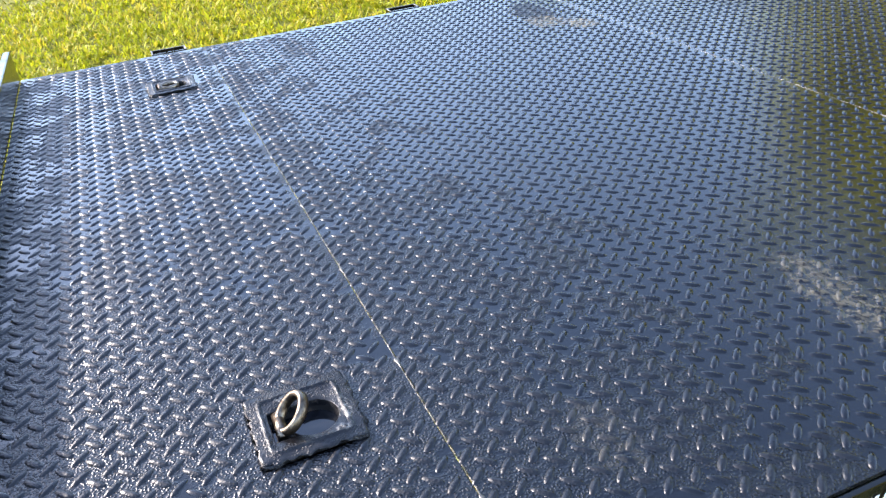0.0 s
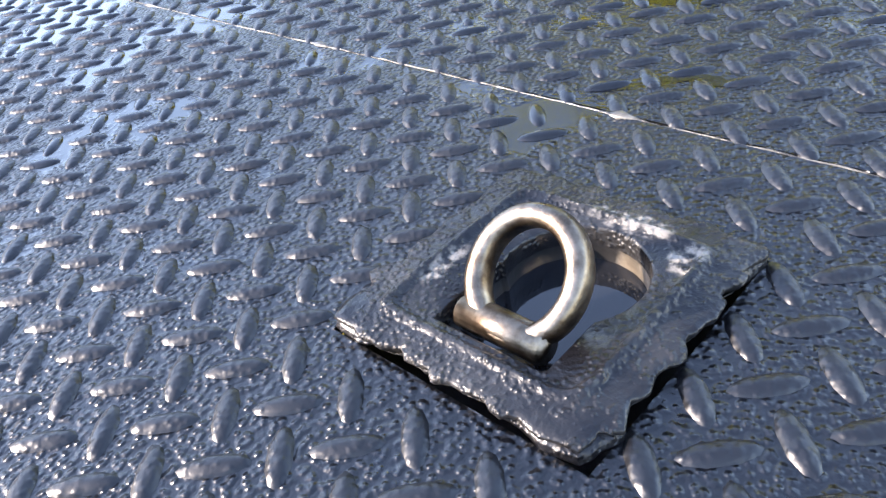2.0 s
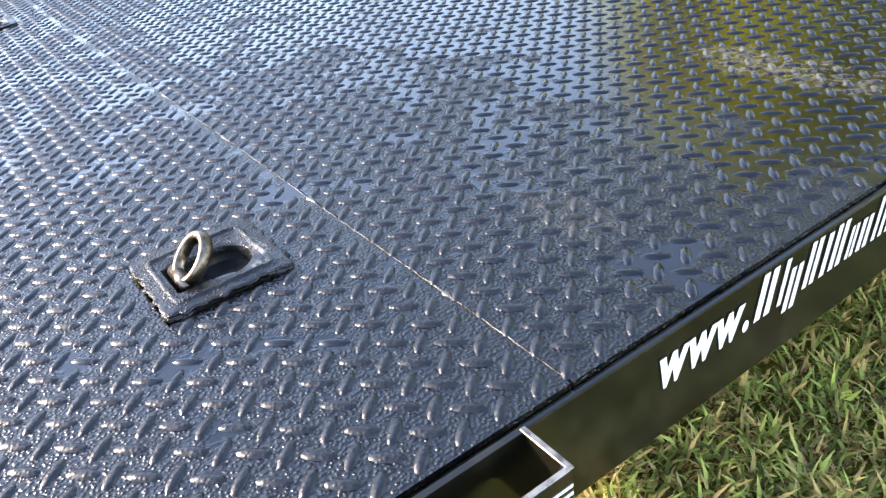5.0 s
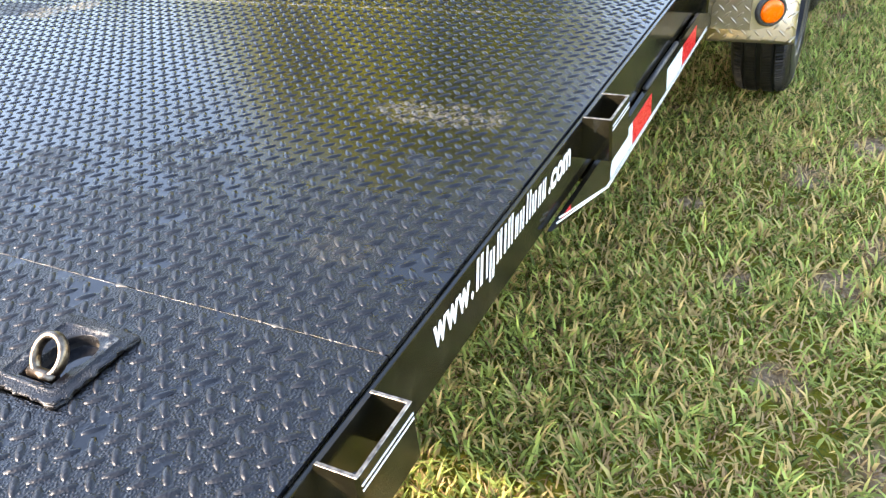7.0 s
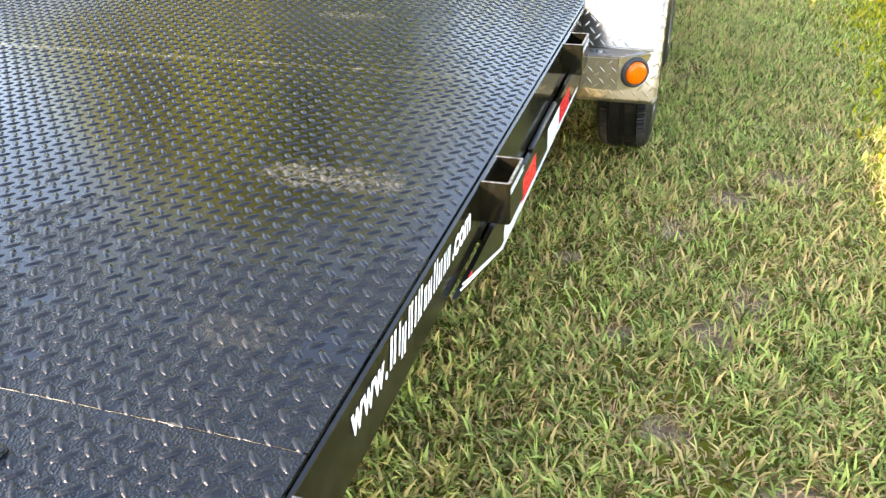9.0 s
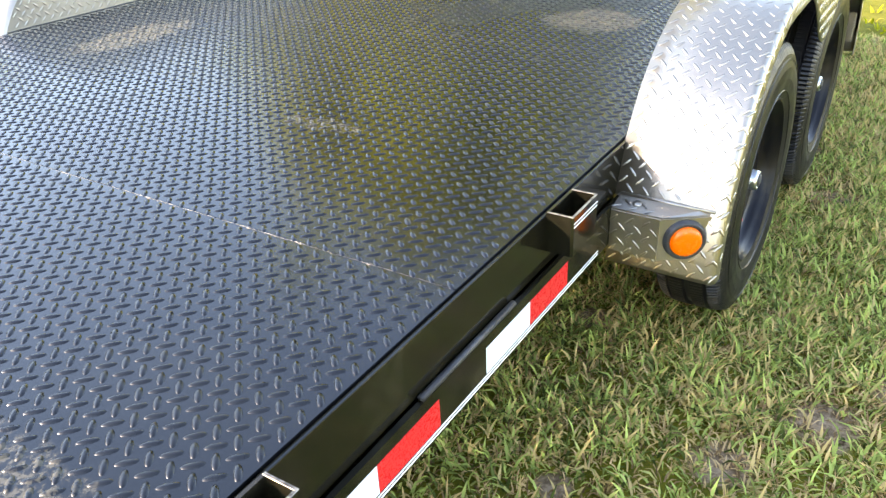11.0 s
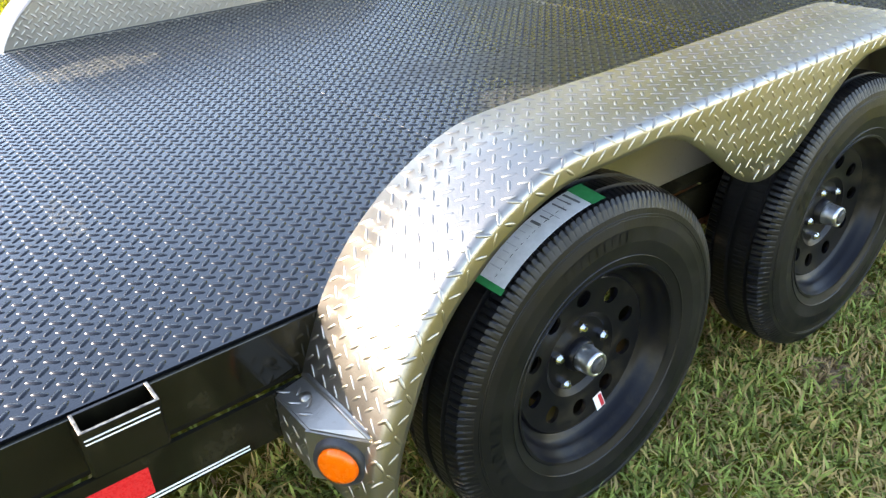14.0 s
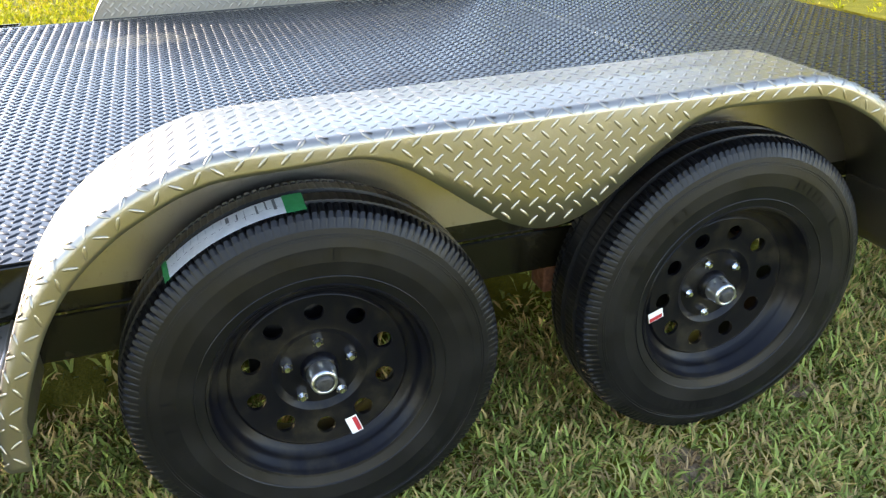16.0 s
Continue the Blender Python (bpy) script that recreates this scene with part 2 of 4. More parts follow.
M_GREEN = plain("green print", (0.01, 0.20, 0.06), (0.015, 0.25, 0.08), 0.5, 0.0, 60.0, 0.02)
M_RED = plain("red print", (0.42, 0.02, 0.03), (0.5, 0.03, 0.04), 0.5, 0.0, 60.0, 0.02)
M_RUST = plain("rusty steel", (0.10, 0.035, 0.015), (0.22, 0.085, 0.04), 0.7, 0.2, 60.0, 0.4)
M_SOIL = soil()
# one lawn coloured twice: yellow where the sun falls, greener in the trailer's shade
M_GRASS_SUN = blade("lawn grass", (0.190, 0.200, 0.005), (0.520, 0.515, 0.016), (0.56, 0.43, 0.04), 0.84)
M_GRASS_SHADE = blade("coarse lawn grass", (0.050, 0.070, 0.010), (0.590, 0.690, 0.180), (0.70, 0.51, 0.21), 0.77)
M_THATCH = blade("dry thatch", (0.15, 0.090, 0.040), (0.58, 0.37, 0.18), (0.74, 0.52, 0.26), 0.7)
M_LEAF = blade("tree leaves", (0.400, 0.400, 0.024), (0.620, 0.590, 0.045), (0.60, 0.50, 0.04), 0.92)
M_LEAF_DARK = blade("dark tree leaves", (0.050, 0.070, 0.012), (0.130, 0.160, 0.026), (0.15, 0.13, 0.03), 0.95)
M_BARK = plain("grey-brown bark", (0.055, 0.042, 0.03), (0.15, 0.12, 0.09), 0.9, 0.0, 14.0, 0.8, 0.01)


# ---- builders ----
def mesh_of(name, verts, faces, mat, smooth=False):
    me = bpy.data.meshes.new(name)
    me.from_pydata([tuple(v) for v in verts], [], [tuple(f) for f in faces])
    me.materials.append(mat)
    if smooth:
        me.polygons.foreach_set("use_smooth", [True] * len(me.polygons))
    me.update()
    return me


def part(name, bm, mat, parent, label="", smooth=False, kind=""):
    """Links a bmesh (or mesh) as one mesh object under a thing or a part."""
    if isinstance(bm, bmesh.types.BMesh):
        bmesh.ops.recalc_face_normals(bm, faces=bm.faces)
        me = bpy.data.meshes.new(name)
        bm.to_mesh(me)
        bm.free()
        me.materials.append(mat)
        if smooth:
            me.polygons.foreach_set("use_smooth", [True] * len(me.polygons))
    else:
        me = bm
    ob = new(name, me)
    ob.parent = parent
    return tagged(ob, label, kind=kind)


def box(x0, x1, y0, y1, z0, z1, bevel=0.0, seg=2, bm=None):
    bm = bm or bmesh.new()
    made = bmesh.ops.create_cube(bm, size=1.0, matrix=Matrix.LocRotScale(
        ((x0 + x1) / 2, (y0 + y1) / 2, (z0 + z1) / 2), None, (x1 - x0, y1 - y0, z1 - z0)))
    if bevel:
        edges = list({e for v in made["verts"] for e in v.link_edges})
        bmesh.ops.bevel(bm, geom=edges, offset=bevel, segments=seg, affect="EDGES", profile=0.5)
    return bm


def rod(p, q, r, r2=None, seg=12, bm=None, caps=True):
    bm = bm or bmesh.new()
    p, q = Vector(p), Vector(q)
    m = Matrix.Translation((p + q) / 2) @ (q - p).to_track_quat("Z", "Y").to_matrix().to_4x4()
    bmesh.ops.create_cone(bm, cap_ends=caps, segments=seg, radius1=r, radius2=r if r2 is None else r2, depth=(q - p).length, matrix=m)
    return bm


def turned(profile, seg=64, centre=(0, 0, 0), wobble=None):
    """A body turned round the x axis: profile rows (x, r)."""
    verts, faces = [], []
    n = len(profile)
    for i in range(seg):
        a = 2 * math.pi * i / seg
        for k, (x, r) in enumerate(profile):
            rr = r + (wobble(i, k) if wobble else 0)
            verts.append((centre[0] + x, centre[1] + rr * math.cos(a), centre[2] + rr * math.sin(a)))
    for i in range(seg):
        j = (i + 1) % seg
        for k in range(n - 1):
            faces.append((i * n + k, i * n + k + 1, j * n + k + 1, j * n + k))
    return verts, faces


def between(outer, inner):
    """Quads between two closed loops with the same count of points."""
    n = len(outer)
    return [*outer, *inner], [(i, (i + 1) % n, n + (i + 1) % n, n + i) for i in range(n)]


def lug_shape(length, width, height, n=10):
    """A raised lug with soft flanks: points and faces, lying along x, on z = 0."""
    pts, faces = [], []
    rings = (1.0, 0.86, 0.62, 0.32)
    for k, t in enumerate(rings):
        h = height * (1 - t * t) ** 0.9 - (0.0004 if k == 0 else 0)
        for i in range(n):
            a = 2 * math.pi * i / n
            pts.append((t ** 0.75 * length / 2 * math.copysign(abs(math.cos(a)) ** 0.85, math.cos(a)), t * width / 2 * math.copysign(abs(math.sin(a)) ** 1.15, math.sin(a)), h))
    pts.append((0, 0, height))
    for i in range(n):
        j = (i + 1) % n
        for k in range(len(rings) - 1):
            faces.append((k * n + i, k * n + j, (k + 1) * n + j, (k + 1) * n + i))
        faces.append(((len(rings) - 1) * n + i, (len(rings) - 1) * n + j, len(rings) * n))
    return np.array(pts), faces


def many(name, shape, faces, mats, mat, smooth=True):
    """One mesh from copies of a shape, at 3x4 matrices given as an array (k, 3, 4)."""
    mats = np.asarray(mats, float).reshape(-1, 3, 4)
    pts = np.einsum("kij,nj->kni", mats[:, :, :3], shape) + mats[:, None, :, 3]
    k, n = pts.shape[:2]
    flat = [[i + j * n for i in f] for j in range(k) for f in faces]
    return mesh_of(name, pts.reshape(-1, 3).tolist(), flat, mat, smooth)


# ---- ground ----
def ground_height(x, y):
    return 0.012 * noise.noise(Vector((x * 0.8, y * 0.8, 0))) - 0.004


def make_ground():
    def spread(lo, hi, step):
        inner = list(np.arange(lo, hi + 1e-6, step))
        outs = [10, 16, 30, 60, 140, 400, 1200]
        return [lo - o for o in reversed(outs)] + inner + [hi + o for o in outs]
    xs, ys = spread(-8, 4, 0.25), spread(-4, 9, 0.25)
    verts = [(x, y, ground_height(x, y)) for y in ys for x in xs]
    w = len(xs)
    faces = [(j * w + i, j * w + i + 1, (j + 1) * w + i + 1, (j + 1) * w + i) for j in range(len(ys) - 1) for i in range(w - 1)]
    return tagged(new("ground", mesh_of("ground", verts, faces, M_SOIL, True)), "lawn soil with dry thatch and bare sandy patches", "ground", kind="structure")


def grass(name, count, x0, x1, y0, y1, tall, wide, mat, seed, label, keep=None, bare=0.0):
    """Loose blades, each a bent strip of two or three faces."""
    rng = np.random.default_rng(seed)
    tufts = max(1, count // 6)
    tx, ty = rng.uniform(x0, x1, tufts), rng.uniform(y0, y1, tufts)
    pick = rng.integers(0, tufts, count)
    dx, dy = rng.normal(0, tall * 0.28, count), rng.normal(0, tall * 0.28, count)
    x, y = tx[pick] + dx, ty[pick] + dy
    ok = np.ones(count, bool) if keep is None else keep(x, y)
    if bare:
        thin = np.array([noise.fractal(Vector((a * 1.6, b * 1.6, 3.3)), 0.8, 2.0, 3) for a, b in zip(x, y)])
        ok &= (thin < 0.30) | (rng.random(count) < 1 - bare * 0.6)
        for bx, by, br in BARE:
            d = np.hypot(x - bx, y - by) / br
            ok &= rng.random(count) < np.clip(d - 0.25, 1 - bare, 1.0)
    dx, dy = dx[ok], dy[ok]
    x, y = x[ok], y[ok]
    n = len(x)
    z = np.array([ground_height(a, b) for a, b in zip(x, y)])
    a = np.arctan2(dy, dx) + rng.normal(0, 0.9, n)
    long = tall * rng.uniform(0.5, 1.35, n)
    lean = rng.uniform(0.5, 1.55, n)
    half = wide * rng.uniform(0.6, 1.25, n) / 2
    ca, sa = np.cos(a), np.sin(a)
    tw = rng.uniform(-0.6, 0.6, n)
    sx, sy = -np.sin(a + tw) * half, np.cos(a + tw) * half
    base = np.stack([x, y, z - 0.004], 1)
    mid = base + np.stack([ca * np.sin(lean * 0.6) * long * 0.55, sa * np.sin(lean * 0.6) * long * 0.55, np.cos(lean * 0.6) * long * 0.55], 1)
    tip = mid + np.stack([ca * np.sin(lean * 1.25) * long * 0.5, sa * np.sin(lean * 1.25) * long * 0.5, np.cos(lean * 1.25) * long * 0.5], 1)
    side = np.stack([sx, sy, np.zeros(n)], 1)
    v = np.stack([base - side * 0.7, base + side * 0.7, mid + side, mid - side, tip], 1).reshape(-1, 3)
    i = np.arange(n)[:, None] * 5
    f = np.concatenate([i + np.array([0, 1, 2, 3])], 1).tolist()
    t = (i + np.array([3, 2, 4])).tolist()
    ob = new(name, mesh_of(name, v.tolist(), f + t, mat, True))
    return tagged(ob, label, "grass", kind="stuff")


# ---- trees beyond the trailer ----
def tree(x, y, height, spread, seed, leaves, leaf=0.12, label="", low=0.22, limbs=16, foliage=None):
    rng = random.Random(seed)
    root = tagged(new("tree"), label, "tree", "trees round the lawn")
    root.location = (x, y, 0)
    bm = bmesh.new()
    trunk_top = Vector((rng.uniform(-0.3, 0.3), rng.uniform(-0.3, 0.3), height * 0.34))
    rod((0, 0, -0.2), trunk_top, height * 0.040, height * 0.026, 10, bm)
    clumps = []
    for i in range(limbs):
        a, up = rng.uniform(0, 2 * math.pi), rng.uniform(low, 0.98)
        reach = spread * (1 - abs(up - 0.42) ** 1.6 * 2.0) * rng.uniform(0.55, 1.0)
        end = Vector((math.cos(a) * reach, math.sin(a) * reach, height * up))
        mid = trunk_top.lerp(end, 0.5) + Vector((0, 0, height * 0.04))
        rod(trunk_top * rng.uniform(0.75, 1.0), mid, height * 0.014, height * 0.009, 6, bm)
        rod(mid, end, height * 0.009, height * 0.003, 6, bm)
        for k in range(7):
            p = mid.lerp(end, rng.uniform(0.1, 1.12)) + Vector((rng.gauss(0, 1), rng.gauss(0, 1), rng.gauss(0, 0.7))) * spread * 0.16
            clumps.append((p, spread * rng.uniform(0.10, 0.22)))
    part("trunk", bm, M_BARK, root, smooth=True)
    g = np.random.default_rng(seed)
    pick = g.integers(0, len(clumps), leaves)
    c = np.array([tuple(q[0]) for q in clumps])[pick]
    r = np.array([q[1] for q in clumps])[pick][:, None]
    d = g.normal(size=(leaves, 3))
    d /= np.linalg.norm(d, axis=1)[:, None]
    p = c + d * r * g.uniform(0.35, 1.0, (leaves, 1)) ** 0.6
    u = g.normal(size=(leaves, 3))
    u /= np.linalg.norm(u, axis=1)[:, None]
    w = np.cross(u, d + 0.01)
    w /= np.linalg.norm(w, axis=1)[:, None] + 1e-9
    s = leaf * g.uniform(0.6, 1.3, (leaves, 1))
    v = np.stack([p - u * s, p + w * s * 0.5, p + u * s, p - w * s * 0.5], 1).reshape(-1, 3)
    f = (np.arange(leaves)[:, None] * 4 + np.arange(4)).tolist()
    crown = new("crown", mesh_of("crown", v.tolist(), f, foliage or M_LEAF))
    crown.parent = root
    tagged(crown, kind="stuff")
    return root


# ---- the trailer ----
trailer = tagged(new("flatbed_trailer"), "black two-axle flatbed trailer, wet steel deck, bright aluminium fenders, on grass", "trailer")
PITCH = 0.0322
RINGS = ((-0.351, -0.1305, 1), (-1.751, -0.131, 1))     # middles of the two tie-down plates
SEAMS = (FRONT, 0.0, 1.085, 2.245, 3.36, BACK)


def sheet(x0, x1, y0, y1, z0, z1, holes=()):
    """A plate with rectangular holes, made of boxes' faces."""
    xs = sorted({x0, x1, *[h[0] for h in holes], *[h[1] for h in holes]})
    ys = sorted({y0, y1, *[h[2] for h in holes], *[h[3] for h in holes]})
    bm = bmesh.new()
    for a, b in zip(xs, xs[1:]):
        for c, d in zip(ys, ys[1:]):
            if any(h[0] <= (a + b) / 2 <= h[1] and h[2] <= (c + d) / 2 <= h[3] for h in holes):
                continue
            for z in (z0, z1):
                bm.faces.new([bm.verts.new((x, y, z)) for x, y in ((a, c), (b, c), (b, d), (a, d))])
    bmesh.ops.remove_doubles(bm, verts=bm.verts, dist=1e-5)
    rim = [e for e in bm.edges if len(e.link_faces) == 1]
    tops = [e for e in rim if all(abs(v.co.z - z1) < 1e-6 for v in e.verts)]
    low = {(round(v.co.x, 4), round(v.co.y, 4)): v for v in bm.verts if abs(v.co.z - z0) < 1e-6}
    for e in tops:
        a, b = e.verts
        bm.faces.new((a, b, low[round(b.co.x, 4), round(b.co.y, 4)], low[round(a.co.x, 4), round(a.co.y, 4)]))
    return bm


def make_deck():
    lug, faces = lug_shape(0.0278, 0.0104, 0.0024)
    coarse, coarse_faces = lug_shape(0.0278, 0.0104, 0.0024, 6)
    own = mesh_of("lug", lug.tolist(), faces, M_LUG, True)
    c = math.sqrt(0.5)
    for k, (y0, y1) in enumerate(zip(SEAMS, SEAMS[1:])):
        holes = [(x - 0.0575, x + 0.0612, y - 0.0612, y + 0.0575) for x, y, _ in RINGS] if k == 0 else []
        panel = part("deck_panel", sheet(-WIDE + 0.008, -0.008, y0 + 0.0012, y1 - 0.0012, DECK - 0.005, DECK, holes), M_DECK, trailer,
                     "wet black steel tread-plate deck sheet")
        rows = []
        for j in range(int((y1 - y0) / PITCH) + 1):
            for i in range(int(WIDE / PITCH)):
                for turn in (0, 1):
                    x = -0.012 - 0.010 - (i + 0.5 * turn) * PITCH
                    y = y0 + 0.009 + (j + 0.5 * turn) * PITCH
                    if x < -WIDE + 0.026 or y > y1 - 0.007:
                        continue
                    if k == 0 and any(abs(x - rx) < 0.066 and abs(y - ry) < 0.066 for rx, ry, _ in RINGS):
                        continue
                    s = c if turn else -c
                    m = Matrix(((c, -s, 0, x), (s, c, 0, y), (0, 0, 1, DECK), (0, 0, 0, 1)))
                    if k == 0 and -0.54 < x < -0.18 and -0.30 < y:
                        ob = new("lug", own)
                        ob.parent, ob.matrix_basis = panel, m
                    else:
                        rows.append([list(r) for r in m[:3]])
        part("tread_relief", many("tread_relief", *((lug, faces) if k < 3 else (coarse, coarse_faces)), rows, M_LUG), M_LUG, panel, kind="stuff")


def make_seams():
    """One lumpy bead along each joint between two deck sheets."""
    for k, y in enumerate(SEAMS[1:-1]):
        verts, faces = [], []
        xs = np.arange(-WIDE + 0.018, -0.014, 0.006)
        for i, x in enumerate(xs):
            n1, n2 = noise.noise(Vector((x * 21, k * 9.1, 0))), noise.noise(Vector((x * 70, k * 5.7, 4)))
            tack = max(0.0, 1 - abs((x + 0.03) % 0.245 - 0.12) / 0.009)
            r = max(0.0003, 0.0006 + 0.0006 * n1 + 0.0005 * n2) * (0.85 if x < -0.28 else 0.6) + 0.0020 * tack
            wide = 1.0 + 0.7 * tack
            yy = y + 0.0009 * n2 + 0.0016 * noise.noise(Vector((x * 4, k, 8)))
            for q in range(8):
                a = 2 * math.pi * q / 8
                verts.append((x, yy + r * wide * math.cos(a), DECK - 0.0003 + r * math.sin(a)))
        n = len(xs)
        faces = [(i * 8 + q, i * 8 + (q + 1) % 8, (i + 1) * 8 + (q + 1) % 8, (i + 1) * 8 + q) for i in range(n - 1) for q in range(8)]
        mat = M_WELD if k == 0 else M_WELD_DARK
        part("weld_bead", mesh_of("weld_bead", verts, faces, mat, True), mat, trailer,
             "thin weld seam between deck sheets, paint worn to bare metal" if k == 0 else "thin painted weld seam between deck sheets")


def ring_plate(cx, cy, lean):
    """A recessed tie-down: a square plate with a keyhole, a pan below it and a ring on a hinge bar."""
    n = 128
    def loop(z, fn):
        return [(cx + fn(i)[0], cy + fn(i)[1], z) for i in range(n)]
    def square(half, jag):
        def at(i):
            a = 2 * math.pi * (i + 0.5) / n
            k = 1 / (abs(math.cos(a)) ** 13 + abs(math.sin(a)) ** 13) ** (1 / 13)
            w = half + jag * noise.noise(Vector((math.cos(a) * 8 + cx, math.sin(a) * 8, 7)))
            return k * w * math.cos(a), k * w * math.sin(a)
        return at
    def hole(i):
        a = 2 * math.pi * (i + 0.5) / n
        x, y = math.cos(a), math.sin(a)
        best = 0.0
        for step in range(1, 260):
            r = step * 0.00025
            px, py = r * x, r * y
            if (px - 0.007) ** 2 + (py - 0.009) ** 2 < 0.0290 ** 2 or (-0.022 < px < 0.029 and -0.039 < py < 0):
                best = r
        return best * x, best * y
    top = DECK + 0.0064
    flat = 0.0020
    rows = ((DECK - 0.004, 0.0540, 0.0010), (top - 0.0042, 0.0545, 0.0010), (top - 0.0038, 0.0592, 0.0058), (top - 0.0016, 0.0604, 0.0058), (top - 0.0005, 0.0598, 0.0058), (top, 0.0574, 0.0040), (top, 0.0490, 0.0006),
            (top + 0.0005, 0.0476, 0.0006), (top + flat, 0.0464, 0.0006), (top + flat, 0.0444, 0.0006), (top + 0.0004, 0.0430, 0.0006), (top, 0.0418, 0.0006))
    loops = [loop(z, square(w, jag)) for z, w, jag in rows]
    hole_at = [hole(i) for i in range(n)]
    for z, k in ((top, 1.035), (top - 0.0004, 1.012), (top - 0.0014, 1.0), (top - 0.009, 1.0)):
        loops.append([(cx + x * k, cy + y * k, z) for x, y in hole_at])
    down = loops[-1]
    verts = [p for l in loops for p in l]
    faces = [(k * n + i, k * n + (i + 1) % n, (k + 1) * n + (i + 1) % n, (k + 1) * n + i) for k in range(len(loops) - 1) for i in range(n)]
    plate = part("tie_down", mesh_of("tie_down", verts, faces, M_PLATE, True), M_PLATE, trailer, "black recessed steel tie-down plate with a bare steel ring")
    part("backing", box(cx - 0.08, cx + 0.08, cy - 0.08, cy + 0.08, DECK - 0.036, DECK - 0.028), M_GROMMET, plate, "dark steel backing below the plate")
    # pan
    pan = [down, [(cx + (x - cx) * 0.97, cy + (y - cy) * 0.97, DECK - 0.020) for x, y, _ in down]]
    v = [p for l in pan for p in l] + [(cx, cy, DECK - 0.022)]
    f = [(i, (i + 1) % n, n + (i + 1) % n, n + i) for i in range(n)] + [(n + i, n + (i + 1) % n, 2 * n) for i in range(n)]
    flat = [(cx + (x - cx) * 0.985, cy + (y - cy) * 0.985, DECK - 0.0095) for x, y, _ in down]
    part("water", mesh_of("water", flat + [(cx, cy, DECK - 0.0095)], [(i, (i + 1) % n, n) for i in range(n)], M_POOL), M_POOL, plate, "dark rain water standing in the pan")
    part("pan", mesh_of("pan", v, f, M_PAN, True), M_PAN, plate, "bare steel pan below the ring")
    # weld lumps round the plate
    bead = []
    for row in range(8):
        b = 2 * math.pi * row / 8
        def at(i, b=b):
            a = 2 * math.pi * (i + 0.5) / n
            lump = max(0.0, noise.noise(Vector((math.cos(a) * 5, math.sin(a) * 5, cx * 3))) - 0.08) * 0.016
            if math.cos(a) > 0.70 or math.sin(a) < -0.9 and abs(math.cos(a) + 0.12) > 0.16:
                lump = 0.0
            if abs(math.cos(a) * math.sin(a)) > 0.47:
                lump = max(lump, 0.0050)
            lump = max(lump, 0.0003)
            px, py = square(0.0576 + lump * 0.75 * math.cos(b), 0.0030)(i)
            return px, py, lump * 0.75 * math.sin(b)
        bead.append([(cx + at(i)[0], cy + at(i)[1], DECK + 0.0005 + at(i)[2]) for i in range(n)])
    v = [p for l in bead for p in l]
    f = [(k * n + i, k * n + (i + 1) % n, ((k + 1) % 8) * n + (i + 1) % n, ((k + 1) % 8) * n + i) for k in range(8) for i in range(n)]
    part("weld_bead", mesh_of("weld_bead", v, f, M_PLATE, True), M_PLATE, plate, "lumpy black painted weld")
    # ring and hinge
    bar_x, bar_y, bar_z = cx + 0.004, cy - 0.028, DECK + 0.004
    bm = rod((bar_x - 0.0215, bar_y, bar_z), (bar_x + 0.0185, bar_y, bar_z), 0.0068, None, 20)
    bmesh.ops.bevel(bm, geom=[e for e in bm.edges if len(e.link_faces) == 2 and e.calc_face_angle() > 1], offset=0.0012, segments=2, affect="EDGES")
    R, r = 0.0208, 0.0046
    verts, faces = [], []
    for i in range(40):
        a = 2 * math.pi * i / 40
        for k in range(14):
            b = 2 * math.pi * k / 14
            cb, sb = (math.copysign(abs(q) ** 0.8, q) for q in (math.cos(b), math.sin(b)))
            px, up, out = (R + r * cb) * math.cos(a), (R * 1.09 + r * cb) * math.sin(a) + R * 1.09 - 0.002, r * 1.35 * sb
            verts.append((bar_x + px, bar_y + up * math.sin(lean) + out * math.cos(lean), bar_z + up * math.cos(lean) - out * math.sin(lean)))
    faces = [(i * 14 + k, i * 14 + (k + 1) % 14, ((i + 1) % 40) * 14 + (k + 1) % 14, ((i + 1) % 40) * 14 + k) for i in range(40) for k in range(14)]
    vs = [bm.verts.new(v) for v in verts]
    for f in faces:
        bm.faces.new([vs[i] for i in f])
    part("ring", bm, M_RING, plate, "bare steel lashing ring standing up on its hinge bar", True)


def prism_yz(points, x0, x1, bevel=0.0):
    """An upright plate: outline in y, z and a thickness in x."""
    bm = bmesh.new()
    a = [bm.verts.new((x0, y, z)) for y, z in points]
    b = [bm.verts.new((x1, y, z)) for y, z in points]
    bm.faces.new(a)
    bm.faces.new(list(reversed(b)))
    n = len(points)
    for i in range(n):
        bm.faces.new((a[i], a[(i + 1) % n], b[(i + 1) % n], b[i]))
    if bevel:
        bmesh.ops.bevel(bm, geom=list(bm.edges), offset=bevel, segments=2, affect="EDGES")
    return bm


def side(mirror):
    """x on this side of the trailer, counted outwards from the deck's edge."""
    return (lambda x: -WIDE - x) if mirror else (lambda x: x)


